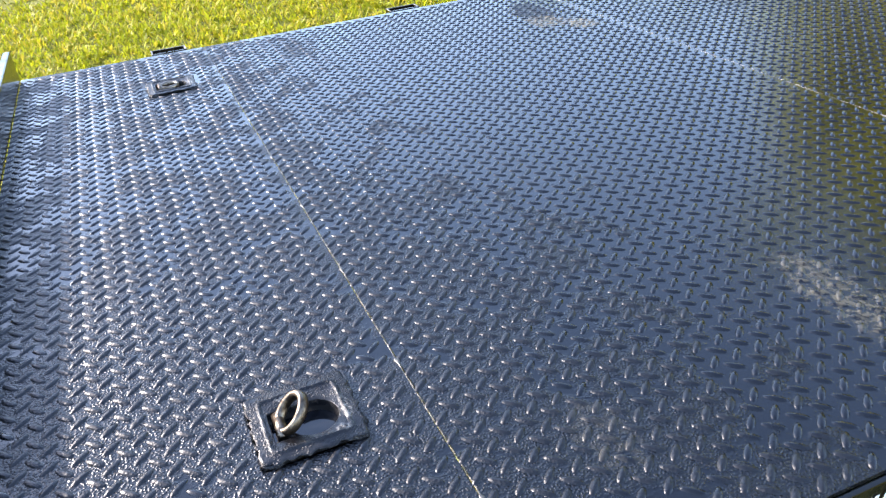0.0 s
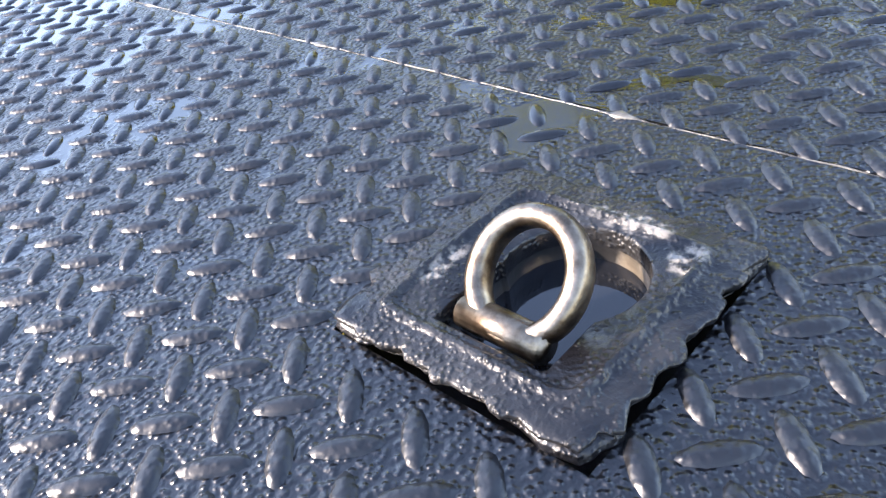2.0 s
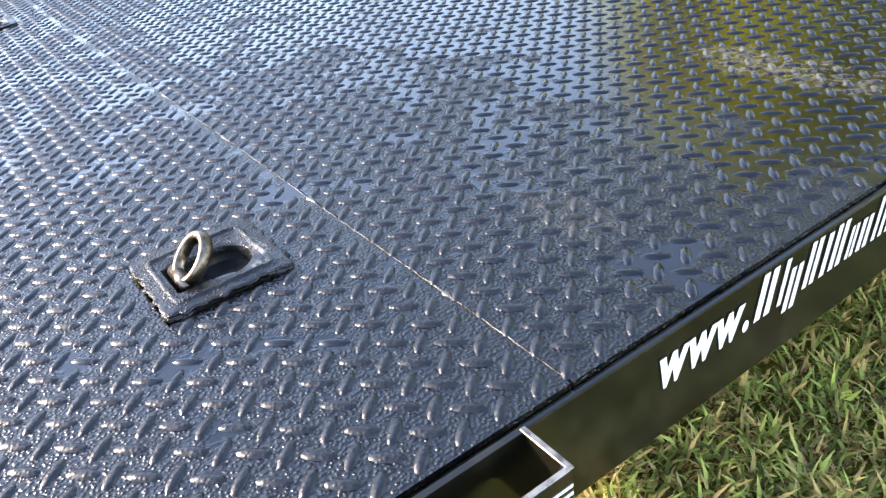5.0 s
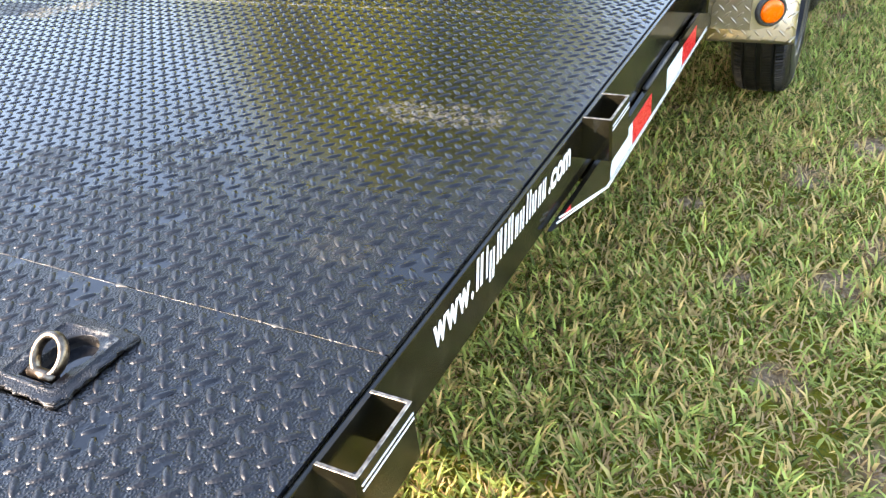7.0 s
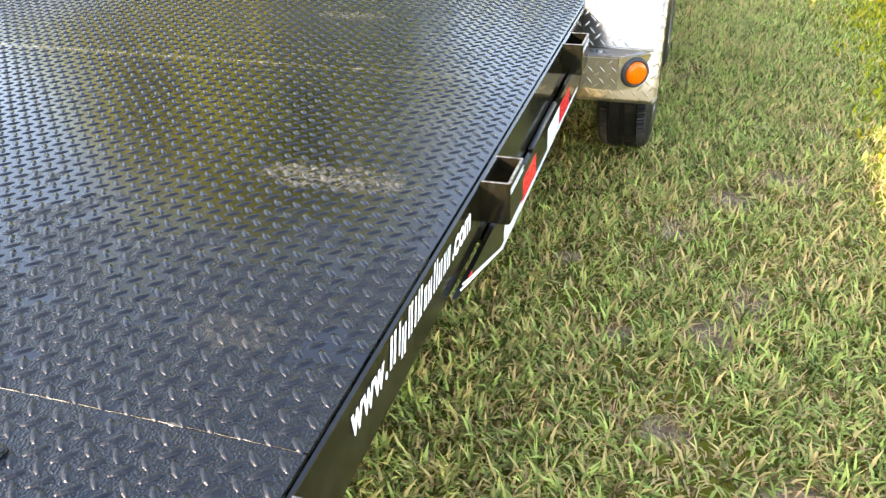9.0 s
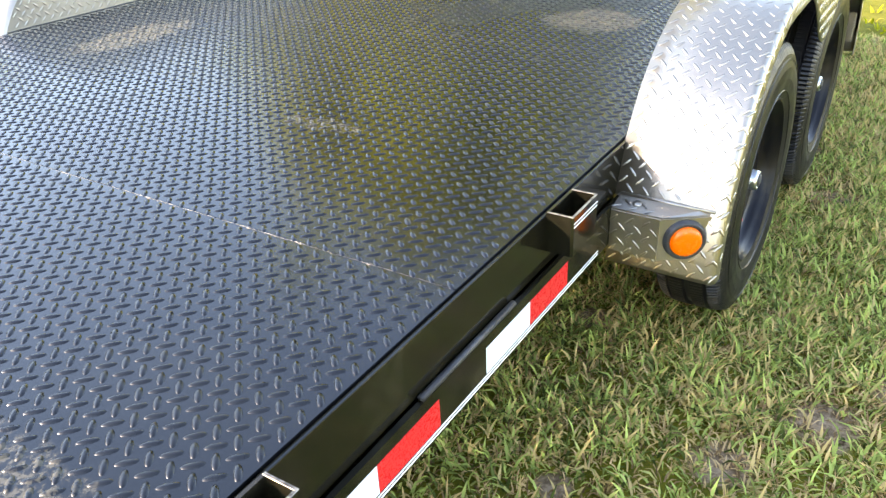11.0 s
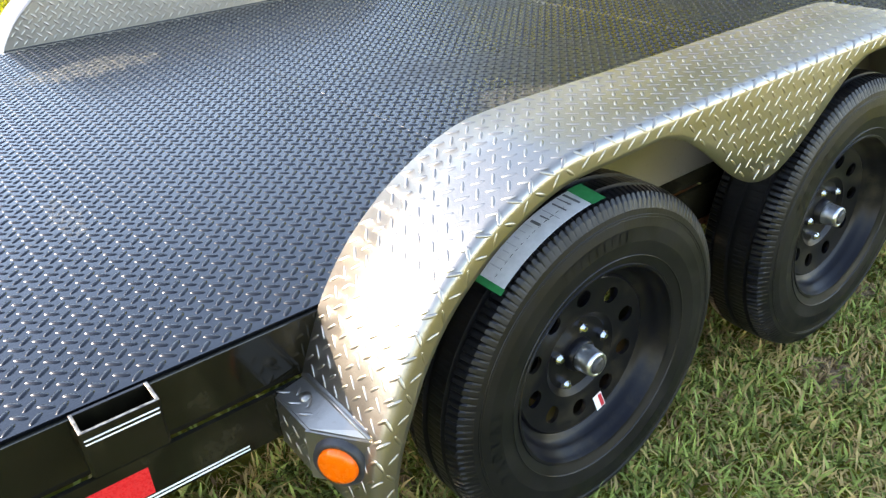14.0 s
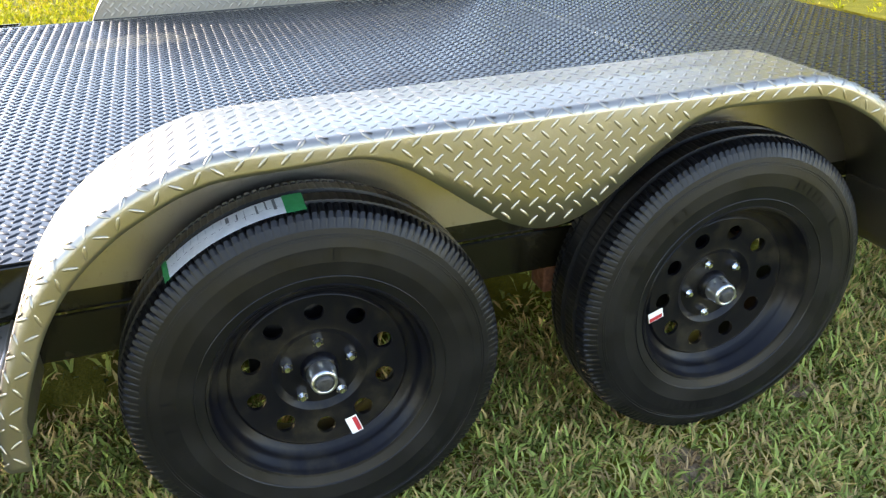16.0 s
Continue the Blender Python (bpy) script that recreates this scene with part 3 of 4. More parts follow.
def make_rails(mirror):
    s = side(mirror)
    lo, hi = (lambda a, b: min(s(a), s(b))), (lambda a, b: max(s(a), s(b)))
    rail = part("side_rail", box(lo(-0.007, 0), hi(-0.007, 0), FRONT, BACK, 0.449, 0.5455, 0.0015), M_RAIL, trailer, "gloss black steel side rail along the deck")
    part("rail_flange", box(lo(-0.075, -0.009), hi(-0.075, -0.009), FRONT, BACK, 0.537, 0.5445), M_RAIL, rail)
    outline = [(0.420, 0.4485), (0.714, 0.364), (BACK - 0.3, 0.364), (BACK - 0.05, 0.4485)]
    beam = part("frame_channel", prism_yz(outline, s(0.004), s(0.0125), 0.0012), M_RAIL, trailer, "gloss black main frame channel with pinstripes")
    part("channel_flange", box(lo(-0.07, 0.0035), hi(-0.07, 0.0035), 0.72, BACK - 0.3, 0.3645, 0.371), M_RAIL, beam)
    part("weld_bead", rod((s(0.008), 0.965, 0.4515), (s(0.008), 1.225, 0.4515), 0.0058, None, 10), M_GROMMET, beam, "long dark weld below the side rail", True)
    for y in (-0.152, 0.598, 1.351, 3.62, 4.15):
        x1 = 0.049
        def tube(x0, x2, y0, y2, z):
            return [(s(a), b, z) for a, b in ((x0, y0), (x2 - 0.004, y0), (x2, y0 + 0.004), (x2, y2 - 0.004), (x2 - 0.004, y2), (x0, y2))]
        loops = [tube(0.0005, x1, y, y + 0.102, 0.480), tube(0.0005, x1, y, y + 0.102, 0.5515),
                 tube(0.0055, x1 - 0.005, y + 0.005, y + 0.097, 0.5515), tube(0.0055, x1 - 0.005, y + 0.005, y + 0.097, 0.480)]
        v = [q for l in loops for q in l]
        bm = bmesh.new()
        bv = [bm.verts.new(q) for q in v]
        for k in range(4):
            for i in range(6):
                bm.faces.new([bv[t] for t in (k * 6 + i, k * 6 + (i + 1) % 6, ((k + 1) % 4) * 6 + (i + 1) % 6, ((k + 1) % 4) * 6 + i)])
        pocket = part("stake_pocket", bm, M_RAIL, trailer, "black steel stake pocket with worn bare rim and two white pinstripes")
        rim = bmesh.new()
        for a, b, c, d in ((0.002, x1 - 0.001, y + 0.0005, y + 0.005), (0.002, x1 - 0.001, y + 0.097, y + 0.1015), (x1 - 0.005, x1 - 0.0006, y + 0.004, y + 0.098)):
            box(lo(a, b), hi(a, b), c, d, 0.5505, 0.5520, 0.0005, 1, rim)
        part("worn_rim", rim, M_WORN, pocket, "paint worn off the rim to bare metal")
        for z in (0.5385, 0.5320):
            part("pinstripe", box(lo(x1 - 0.001, x1 + 0.0006), hi(x1 - 0.001, x1 + 0.0006), y + 0.004, y + 0.098, z, z + 0.0022), M_WHITE, pocket)
    # stripes that follow the channel's lower edge
    slope = (0.364 - 0.4485) / (0.714 - 0.420)
    for z in (0.3695, 0.3755):
        y = 0.714 + (z - 0.364) / slope * 0.55
        start = 0.440 + (z - 0.3695) * 2.0
        z_start = 0.4485 + (start - 0.420) * slope + (z - 0.364) + 0.002
        pts = [(start, z_start), (y, z), (1.562, z), (1.562, z + 0.0028), (y + 0.001, z + 0.0028), (start, z_start + 0.0032)]
        part("pinstripe", prism_yz(pts, s(0.0120), s(0.0132)), M_WHITE, beam)
    part("reflective_tape", prism_yz([(0.716, 0.381), (0.857, 0.381), (0.857, 0.428), (0.735, 0.428), (0.716, 0.396)], s(0.0120), s(0.0131)), M_REFLECT_WHITE, beam, "white reflective tape")
    part("reflective_tape", prism_yz([(0.858, 0.381), (1.0, 0.381), (1.0, 0.428), (0.858, 0.428)], s(0.0120), s(0.0131)), M_REFLECT_RED, beam, "red reflective tape")
    part("reflective_tape", prism_yz([(1.130, 0.381), (1.274, 0.381), (1.274, 0.428), (1.130, 0.428)], s(0.0120), s(0.0131)), M_REFLECT_WHITE, beam, "white reflective tape")
    part("reflective_tape", prism_yz([(1.275, 0.381), (1.420, 0.381), (1.420, 0.428), (1.275, 0.428)], s(0.0120), s(0.0131)), M_REFLECT_RED, beam, "red reflective tape")
    part("reflective_tape", prism_yz([(0.462, 0.4472), (0.503, 0.4375), (0.503, 0.4480), (0.462, 0.4480)], s(0.0120), s(0.0131)), M_REFLECT_RED, beam, "corner of red reflective tape")
    return rail


def letters(text, size, squeeze, lean, bold=0.0):
    """A flat mesh of a text in the built-in font, as points and faces in its own plane."""
    cu = bpy.data.curves.new("letters", "FONT")
    cu.body, cu.size, cu.shear, cu.offset, cu.resolution_u = text, size, lean, bold, 3
    ob = bpy.data.objects.new("letters", cu)
    me = ob.to_mesh()
    v = [(p.co.x * squeeze, p.co.y) for p in me.vertices]
    f = [tuple(p.vertices) for p in me.polygons]
    ob.to_mesh_clear()
    bpy.data.objects.remove(ob)
    return v, f


def make_lettering(rail):
    x, base = 0.0012, 0.5005
    for text, start, stop in (("www.", 0.077, 0.182), (".com", 0.442, 0.540)):
        wide = [0.34 if c == "." else 1.35 if c == "m" else 1.2 if c == "w" else 0.95 for c in text]
        y = start
        for ch, w in zip(text, wide):
            w *= (stop - start) / sum(wide)
            v, f = letters(ch, 0.056, 1.0, 0.24, 0.0022)
            a, b = min(p[0] for p in v), max(p[0] for p in v)
            k = (w * 0.86 + (0.24 * 0.027 if ch != "." else 0.0)) / (b - a)
            part("letter", mesh_of("letter", [(x, y + (p[0] - a) * k, base + p[1]) for p in v], f, M_WHITE), M_WHITE, rail)
            y += w
    y = 0.187
    for w, low, high in ((0.026, 0, 0.042), (0.010, 0, 0.042), (0.021, -0.011, 0.030), (0.021, 0, 0.042), (0.012, 0, 0.040), (0.022, 0, 0.042),
                         (0.015, 0, 0.031), (0.021, 0, 0.031), (0.010, 0, 0.042), (0.010, 0, 0.042), (0.021, 0, 0.031), (0.015, 0, 0.031), (0.019, 0, 0.031)):
        strokes = ((0.0, 0.30), (0.47, 0.77)) if w > 0.014 else ((0.05, 0.62),)
        for f0, f1 in strokes:
            q = [(y + w * f + z * 0.24, base + z) for f, z in ((f0, low), (f1, low), (f1, high), (f0, high))]
            part("bar", mesh_of("bar", [(x, a, b) for a, b in q], [(0, 1, 2, 3)], M_WHITE), M_WHITE, rail)
        y += w * 1.115


def fender_line():
    """The fender's curve from its front foot to its rear foot, as points (y, z) about 1 cm apart."""
    half = [Vector(q) for q in ((1.643, 0.312), (1.649, 0.370), (1.665, 0.435), (1.691, 0.500), (1.723, 0.565), (1.768, 0.627), (1.817, 0.673),
                                (1.873, 0.712), (1.963, 0.753), (2.056, 0.7675), (2.30, 0.768), (MID, 0.768))]
    pts = []
    for i in range(len(half) - 1):
        p0, p1, p2, p3 = half[max(i - 1, 0)], half[i], half[i + 1], half[min(i + 2, len(half) - 1)]
        k = max(2, int((p2 - p1).length / 0.012))
        for j in range(k):
            t = j / k
            pts.append(0.5 * (2 * p1 + (p2 - p0) * t + (2 * p0 - 5 * p1 + 4 * p2 - p3) * t * t + (3 * p1 - p0 - 3 * p2 + p3) * t ** 3))
    back = [Vector((2 * MID - p.x, p.y)) for p in reversed(pts)]
    return pts + [Vector((MID, 0.768))] + back


def skirt_depth(y, z):
    """How low the outer skirt hangs at y."""
    d = abs(y - MID)
    return 0.733 - 0.166 * (0.5 + 0.5 * math.cos(math.pi * d / 0.33)) if d < 0.33 else 0.733


def make_fender(mirror):
    s = side(mirror)
    line = fender_line()
    n = len(line)
    normals = []
    for i in range(n):
        d = (line[min(i + 1, n - 1)] - line[max(i - 1, 0)]).normalized()
        normals.append(Vector((-d.y, d.x)))
    top_w, R = 0.202, 0.015
    rows = []
    lows = []
    for p, q in zip(line, normals):
        row = [(-0.002, 0.0), (0.10, 0.0), (top_w, 0.0)]
        for k in range(1, 6):
            a = k / 5 * math.pi / 2
            row.append((top_w + R * math.sin(a), -R + R * math.cos(a)))
        pts = [(x, p.x + q.x * o, p.y + q.y * o) for x, o in row]
        inward = p - q * 0.039
        d = abs(p.x - MID)
        low = Vector((p.x, skirt_depth(p.x, p.y))) if d < 0.33 else inward.lerp(Vector((p.x, 0.733)), max(0.0, 1 - (d - 0.33) / 0.10))
        lows.append(low)
        start = Vector((pts[-1][1], pts[-1][2]))
        for t in (0.35, 0.7, 1.0):
            w = start.lerp(low, t)
            pts.append((top_w + R, w.x, w.y))
        rows.append(pts)
    m = len(rows[0])
    bm = bmesh.new()
    grid = [[bm.verts.new((s(x), y, z)) for x, y, z in r] for r in rows]
    for i in range(n - 1):
        for k in range(m - 1):
            bm.faces.new((grid[i][k], grid[i + 1][k], grid[i + 1][k + 1], grid[i][k + 1]))
    bmesh.ops.recalc_face_normals(bm, faces=bm.faces)
    fender = part("fender", bm, M_ALU, trailer, "bright aluminium tread-plate fender over two wheels", True)
    solid = fender.modifiers.new("thickness", "SOLIDIFY")
    solid.thickness, solid.offset = 0.003, 1.0 if mirror else -1.0
    # inner wall standing on the deck's edge
    wall = [(p.x, p.y - 0.002) for p in line if p.y > 0.491]
    wall = [(wall[0][0], 0.489), *wall, (wall[-1][0], 0.489)]
    inner = part("inner_wall", prism_yz(wall, s(0.0012), s(0.0042)), M_ALU, fender, "upright aluminium wall between deck and wheels")
    # black strip that draws the shade of the open gap along the deck
    part("joint", box(*sorted((s(-0.0045), s(0.0010))), 1.716, 2 * MID - 1.716, DECK - 0.004, DECK + 0.0022, 0.0006, 1), M_GROMMET, inner, "dark dirt-filled joint between wall and deck")
    # raised lugs
    lug, faces = lug_shape(0.0245, 0.0066, 0.0014, 8)
    c = math.sqrt(0.5)
    mats = []
    dist = [0.0]
    for a, b in zip(line, line[1:]):
        dist.append(dist[-1] + (b - a).length)
    def on(d):
        i = min(max(np.searchsorted(dist, d) - 1, 0), n - 2)
        t = (d - dist[i]) / (dist[i + 1] - dist[i])
        return line[i].lerp(line[i + 1], t), normals[i].lerp(normals[i + 1], t).normalized()
    def lay(origin, ex, ey, ez, turn):
        u, w = (ex + ey) * c, (ey - ex) * c
        if turn:
            u, w = (ex - ey) * c, (ex + ey) * c
        if u.cross(w).dot(ez) < 0:
            w = -w
        mats.append([[u[r], w[r], ez[r], origin[r]] for r in range(3)])
    for j in range(int(dist[-1] / PITCH)):
        for turn in (0, 1):
            d = 0.012 + (j + 0.5 * turn) * PITCH
            if d > dist[-1] - 0.01:
                continue
            p, q = on(d)
            ey, ez = Vector((0, q.y, -q.x)), Vector((0, q.x, q.y))
            for i in range(7):
                x = 0.010 + (i + 0.5 * turn) * PITCH
                if x < 0.206:
                    lay(Vector((s(x), p.x, p.y)), Vector((1, 0, 0)), ey, ez, turn)
    out = Vector((-1 if mirror else 1, 0, 0))
    for j in range(-32, 33):
        for i in range(8):
            for turn in (0, 1):
                y, z = MID + (j + 0.5 * turn) * PITCH, 0.746 - (i + 0.5 * turn) * PITCH
                if z > skirt_depth(y, z) + 0.010 and abs(y - MID) < 0.50:
                    lay(Vector((s(top_w + R), y, z)), Vector((0, 1, 0)), Vector((0, 0, 1)), out, turn)
    for d in np.arange(0.02, dist[-1], PITCH):
        p, q = on(d)
        if abs(p.x - MID) >= 0.50:
            o = p - q * 0.024
            lay(Vector((s(top_w + R), o.x, o.y)), Vector((0, q.y, -q.x)), Vector((0, q.x, q.y)), out, int(d / PITCH) % 2)
    lean = math.radians(45)
    for j, d in enumerate(np.arange(0.012, dist[-1] - 0.01, PITCH)):
        p, q = on(d)
        o = p + q * (R * (math.cos(lean) - 1))
        ez = (out * math.sin(lean) + Vector((0, q.x, q.y)) * math.cos(lean)).normalized()
        ey = Vector((0, q.y, -q.x))
        lay(Vector((s(top_w + R * math.sin(lean)), o.x, o.y)), ey.cross(ez), ey, ez, j % 2)
    tops = [(p.x, p.y) for p in line]
    def roof(y):
        return float(np.interp(y, [t[0] for t in tops], [t[1] for t in tops]))
    inward = -out
    wall_rows = []
    for j in range(-28, 29):
        for i in range(8):
            for turn in (0, 1):
                y, z = MID + (j + 0.5 * turn) * PITCH, 0.566 + (i + 0.5 * turn) * PITCH
                if z < roof(y) - 0.014:
                    lay(Vector((s(0.0012), y, z)), Vector((0, 1, 0)), Vector((0, 0, 1)), inward, turn)
                    wall_rows.append(mats.pop())
    part("tread_relief", many("tread_relief", lug, faces, mats, M_ALU), M_ALU, fender, kind="stuff")
    big, big_faces = lug_shape(0.0262, 0.0088, 0.0024, 8)
    part("tread_relief", many("tread_relief", big, big_faces, wall_rows, M_ALU), M_ALU, inner, kind="stuff")
    # step box with the marker light, at the front foot (amber) and the rear foot (red)
    for end in (0, 1):
        flip = (lambda y: 2 * MID - y) if end else (lambda y: y)
        # plan of the box: a flat front, then a face turned outwards that carries the light
        plan = ((0.012, 1.615), (0.114, 1.615), (0.203, 1.677))
        bm = bmesh.new()
        rows = []
        for zf, zb in ((0.354, 0.354), (0.445, 0.460)):
            rows.append([bm.verts.new((s(x), flip(y), zf)) for x, y in plan] + [bm.verts.new((s(x), flip(1.690), zb)) for x in (0.203, 0.114, 0.012)])
        for i in range(6):
            k = (i + 1) % 6
            bm.faces.new((rows[0][i], rows[0][k], rows[1][k], rows[1][i]))
        for r in rows:
            bm.faces.new((r[0], r[1], r[4], r[5]))
            bm.faces.new((r[1], r[2], r[3], r[4]))
        bmesh.ops.recalc_face_normals(bm, faces=bm.faces)
        bmesh.ops.bevel(bm, geom=[e for e in bm.edges if e.calc_face_angle() > 0.3], offset=0.003, segments=2, affect="EDGES")
        step = part("step_box", bm, M_ALU, fender, "folded aluminium box closing the fender's foot")
        sx, sy = (-1.0 if mirror else 1.0), (-1.0 if end else 1.0)
        flat_x, flat_n = Vector((sx, 0, 0)), Vector((0, -sy, 0))
        turn_x = Vector((sx * 0.089, sy * 0.062, 0)).normalized()
        turn_n = Vector((sx * 0.062, -sy * 0.089, 0)).normalized()
        mats = []
        for i in range(4):
            for k in range(4):
                for turn in (0, 1):
                    x, z = 0.020 + (i + 0.5 * turn) * PITCH, 0.362 + (k + 0.5 * turn) * PITCH
                    if x < 0.108 and z < 0.438:
                        lay(Vector((s(x), flip(1.615), z)), flat_x, Vector((0, 0, 1)), flat_n, turn)
                    y = 1.628 + (k + 0.5 * turn) * PITCH
                    if x < 0.10 and y < 1.660:
                        lay(Vector((s(x), flip(y), 0.446 + (y - 1.615) * 0.2)), flat_x, Vector((0, sy, 0)), Vector((0, -0.2 * sy, 1)).normalized(), turn)
        part("tread_relief", many("tread_relief", lug, faces, mats, M_ALU), M_ALU, step, kind="stuff")
        part("weld_bead", rod((s(0.014), flip(1.6655), 0.4565), (s(0.196), flip(1.6655), 0.4545), 0.0032, None, 8), M_ALU_SMOOTH, step, "bright weld between box and fender", True)
        part("weld_bead", rod((s(0.2035), flip(1.6770), 0.352), (s(0.2035), flip(1.6770), 0.452), 0.0030, None, 8), M_ALU_SMOOTH, step, "bright weld between box and fender", True)
        v, f = turned([(0.0, 0.010), (0.004, 0.009), (0.0045, 0.0)], 16)
        part("bolt", mesh_of("bolt", [(s(0.055) + y, flip(1.645) + z, 0.450 + x) for x, y, z in v], f, M_ALU_SMOOTH, True), M_ALU_SMOOTH, step)
        mid = Vector((s(0.151), flip(1.641), 0.401))
        def on_mount(a, z, d):
            return mid + turn_x * a + Vector((0, 0, z)) + turn_n * d
        def disc(profile):
            v, f = turned(profile, 40)
            return [tuple(on_mount(y, z, x + 0.002)) for x, y, z in v], f
        bm = bmesh.new()
        corners = ((-0.050, -0.044), (0.048, -0.044), (0.048, 0.043), (-0.050, 0.043))
        va = [bm.verts.new(on_mount(a, z, -0.001)) for a, z in corners]
        vb = [bm.verts.new(on_mount(a, z, 0.002)) for a, z in corners]
        bm.faces.new(vb)
        for i in range(4):
            bm.faces.new((va[i], va[(i + 1) % 4], vb[(i + 1) % 4], vb[i]))
        part("light_mount", bm, M_ALU_SMOOTH, step, "plain aluminium patch behind the marker light")
        v, f = disc([(0.004, 0.020), (0.0095, 0.0310), (0.0115, 0.0345), (0.0095, 0.0390), (-0.001, 0.0415)])
        lamp = part("marker_light", mesh_of("grommet", v, f, M_GROMMET, True), M_GROMMET, step, "round red marker light in a black rubber ring" if end else "round amber marker light in a black rubber ring")
        v, f = disc([(0.0200, 0.0), (0.0198, 0.012), (0.0190, 0.020), (0.0175, 0.0265), (0.0145, 0.0298), (0.004, 0.0312)])
        part("lens", mesh_of("lens", v, f, M_REFLECT_RED if end else M_AMBER, True), M_AMBER, lamp, "red plastic lens" if end else "amber plastic lens")
    return fender


TYRE_X0, TYRE_X1, TYRE_R, RIM_R = 0.028, 0.201, 0.326, 0.197


def make_wheel():
    """A wheel at the origin's axle: outer side towards +x, turned round the x axis."""
    wheel_profile = [(TYRE_X0 + 0.012, RIM_R), (TYRE_X0 + 0.018, 0.186), (0.06, 0.176), (0.10, 0.163), (0.145, 0.1590), (0.147, 0.1610), (0.150, 0.1665), (0.155, 0.1720),
                     (0.163, 0.1755), (0.172, 0.1785), (0.176, 0.1840), (0.185, 0.1870), (0.1905, 0.1900), (0.192, 0.1945), (0.186, 0.1990)]
    v, f = turned(wheel_profile, 60)
    # disc with ten holes
    count, per = 10, 6
    def ring(r, x):
        return [(x, r * math.cos(a), r * math.sin(a)) for a in (2 * math.pi * i / (count * per) for i in range(count * per))]
    def add(loops):
        nonlocal v, f
        n0, m = len(v), len(loops[0])
        for l in loops:
            v += l
        for k in range(len(loops) - 1):
            f += [(n0 + k * m + i, n0 + k * m + (i + 1) % m, n0 + (k + 1) * m + (i + 1) % m, n0 + (k + 1) * m + i) for i in range(m)]
    add([ring(0.1590, 0.145), ring(0.1578, 0.1445), ring(0.1565, 0.1470), ring(0.1530, 0.1488), ring(0.146, 0.1470)])
    add([ring(0.092, 0.1410), ring(0.084, 0.1425), ring(0.078, 0.1385), ring(0.072, 0.1340), ring(0.052, 0.1350), ring(0.033, 0.1355), ring(0.033, 0.120)])
    for h in range(count):
        a0 = 2 * math.pi * h / count
        outline = []
        for i in range(per + 1):
            a = a0 + 2 * math.pi * (i / per) / count
            outline.append((0.1470, 0.146, a))
        for k in (1, 2):
            outline.append((0.1470 - 0.006 * k / 3, 0.146 - 0.054 * k / 3, a0 + 2 * math.pi / count))
        for i in range(per, -1, -1):
            outline.append((0.1410, 0.092, a0 + 2 * math.pi * (i / per) / count))
        for k in (2, 1):
            outline.append((0.1470 - 0.006 * k / 3, 0.146 - 0.054 * k / 3, a0))
        am = a0 + math.pi / count
        out = [(x, r * math.cos(a), r * math.sin(a)) for x, r, a in outline]
        c = Vector((0, 0.1200 * math.cos(am), 0.1200 * math.sin(am)))
        inner, deep = [], []
        for x, y, z in out:
            d = (Vector((0, y, z)) - c).normalized() * 0.0170
            p = c + d
            r = math.hypot(p.y, p.z)
            x1 = 0.1470 - 0.006 * (0.146 - r) / 0.054
            inner.append((x1, p.y, p.z))
            deep.append((x1 - 0.008, p.y, p.z))
        add([out, inner])
        add([inner, deep])
    bm = bmesh.new()
    bv = [bm.verts.new(q) for q in v]
    for q in f:
        bm.faces.new([bv[i] for i in q])
    bmesh.ops.remove_doubles(bm, verts=bm.verts, dist=2e-5)
    bmesh.ops.recalc_face_normals(bm, faces=bm.faces)
    bm.verts.index_update()
    me = mesh_of("wheel", [q.co for q in bm.verts], [[q.index for q in g.verts] for g in bm.faces], M_RIM, True)
    bm.free()
    me.set_sharp_from_angle(angle=radians(38))
    wheel = new("wheel", me)
    tagged(wheel, "black steel trailer wheel with ten round vent holes and a new tyre")
    # tyre
    W = TYRE_X1 - TYRE_X0
    K = TYRE_R - 0.328
    prof = [(0.012, RIM_R - 0.004), (0.004, 0.215), (0.0, 0.240), (0.001, 0.265), (0.006, 0.297 + K), (0.013, 0.312 + K), (0.019, 0.3205 + K), (0.030, 0.3240 + K),
            (0.040, 0.3262 + K), (0.042, 0.3190 + K), (0.047, 0.3190 + K), (0.049, 0.3272 + K), (0.078, 0.3280 + K), (0.080, 0.3200 + K)]
    prof = prof + [(W - x, r) for x, r in reversed(prof)]
    blocks = 158
    seg = blocks * 4
    edge = {4: 0.0008, 5: 0.0030, 6: 0.0060, 7: 0.0066, 8: 0.0060, 11: 0.0012, 12: 0.0012}
    N = len(prof)
    def wobble(i, k):
        k = min(k, N - 1 - k)
        return -0.75 * edge.get(k, 0.0) * (0.75 + 0.5 * ((i // 4 * 7) % 5) / 4) if i % 4 == 0 else 0.0
    fine = [(TYRE_X0 + x, r) for x, r in prof]
    v, f = turned(fine, seg, wobble=wobble)
    tyre = part("tyre", mesh_of("tyre", v, f, M_TYRE), M_TYRE, wheel, "new black trailer tyre")
    # ridges and lettering on the outer side wall
    for r, w in ((0.2130, 0.0016), (0.2805, 0.0012), (0.2850, 0.0012)):
        x = TYRE_X1 - (0.004 if r < 0.23 else 0.0045)
        v, f = turned([(x - 0.003, r - w), (x + 0.0014, r - w * 0.4), (x + 0.0014, r + w * 0.4), (x - 0.004, r + w)], 96)
        part("side_wall_ridge", mesh_of("side_wall_ridge", v, f, M_TYRE, True), M_TYRE, tyre)
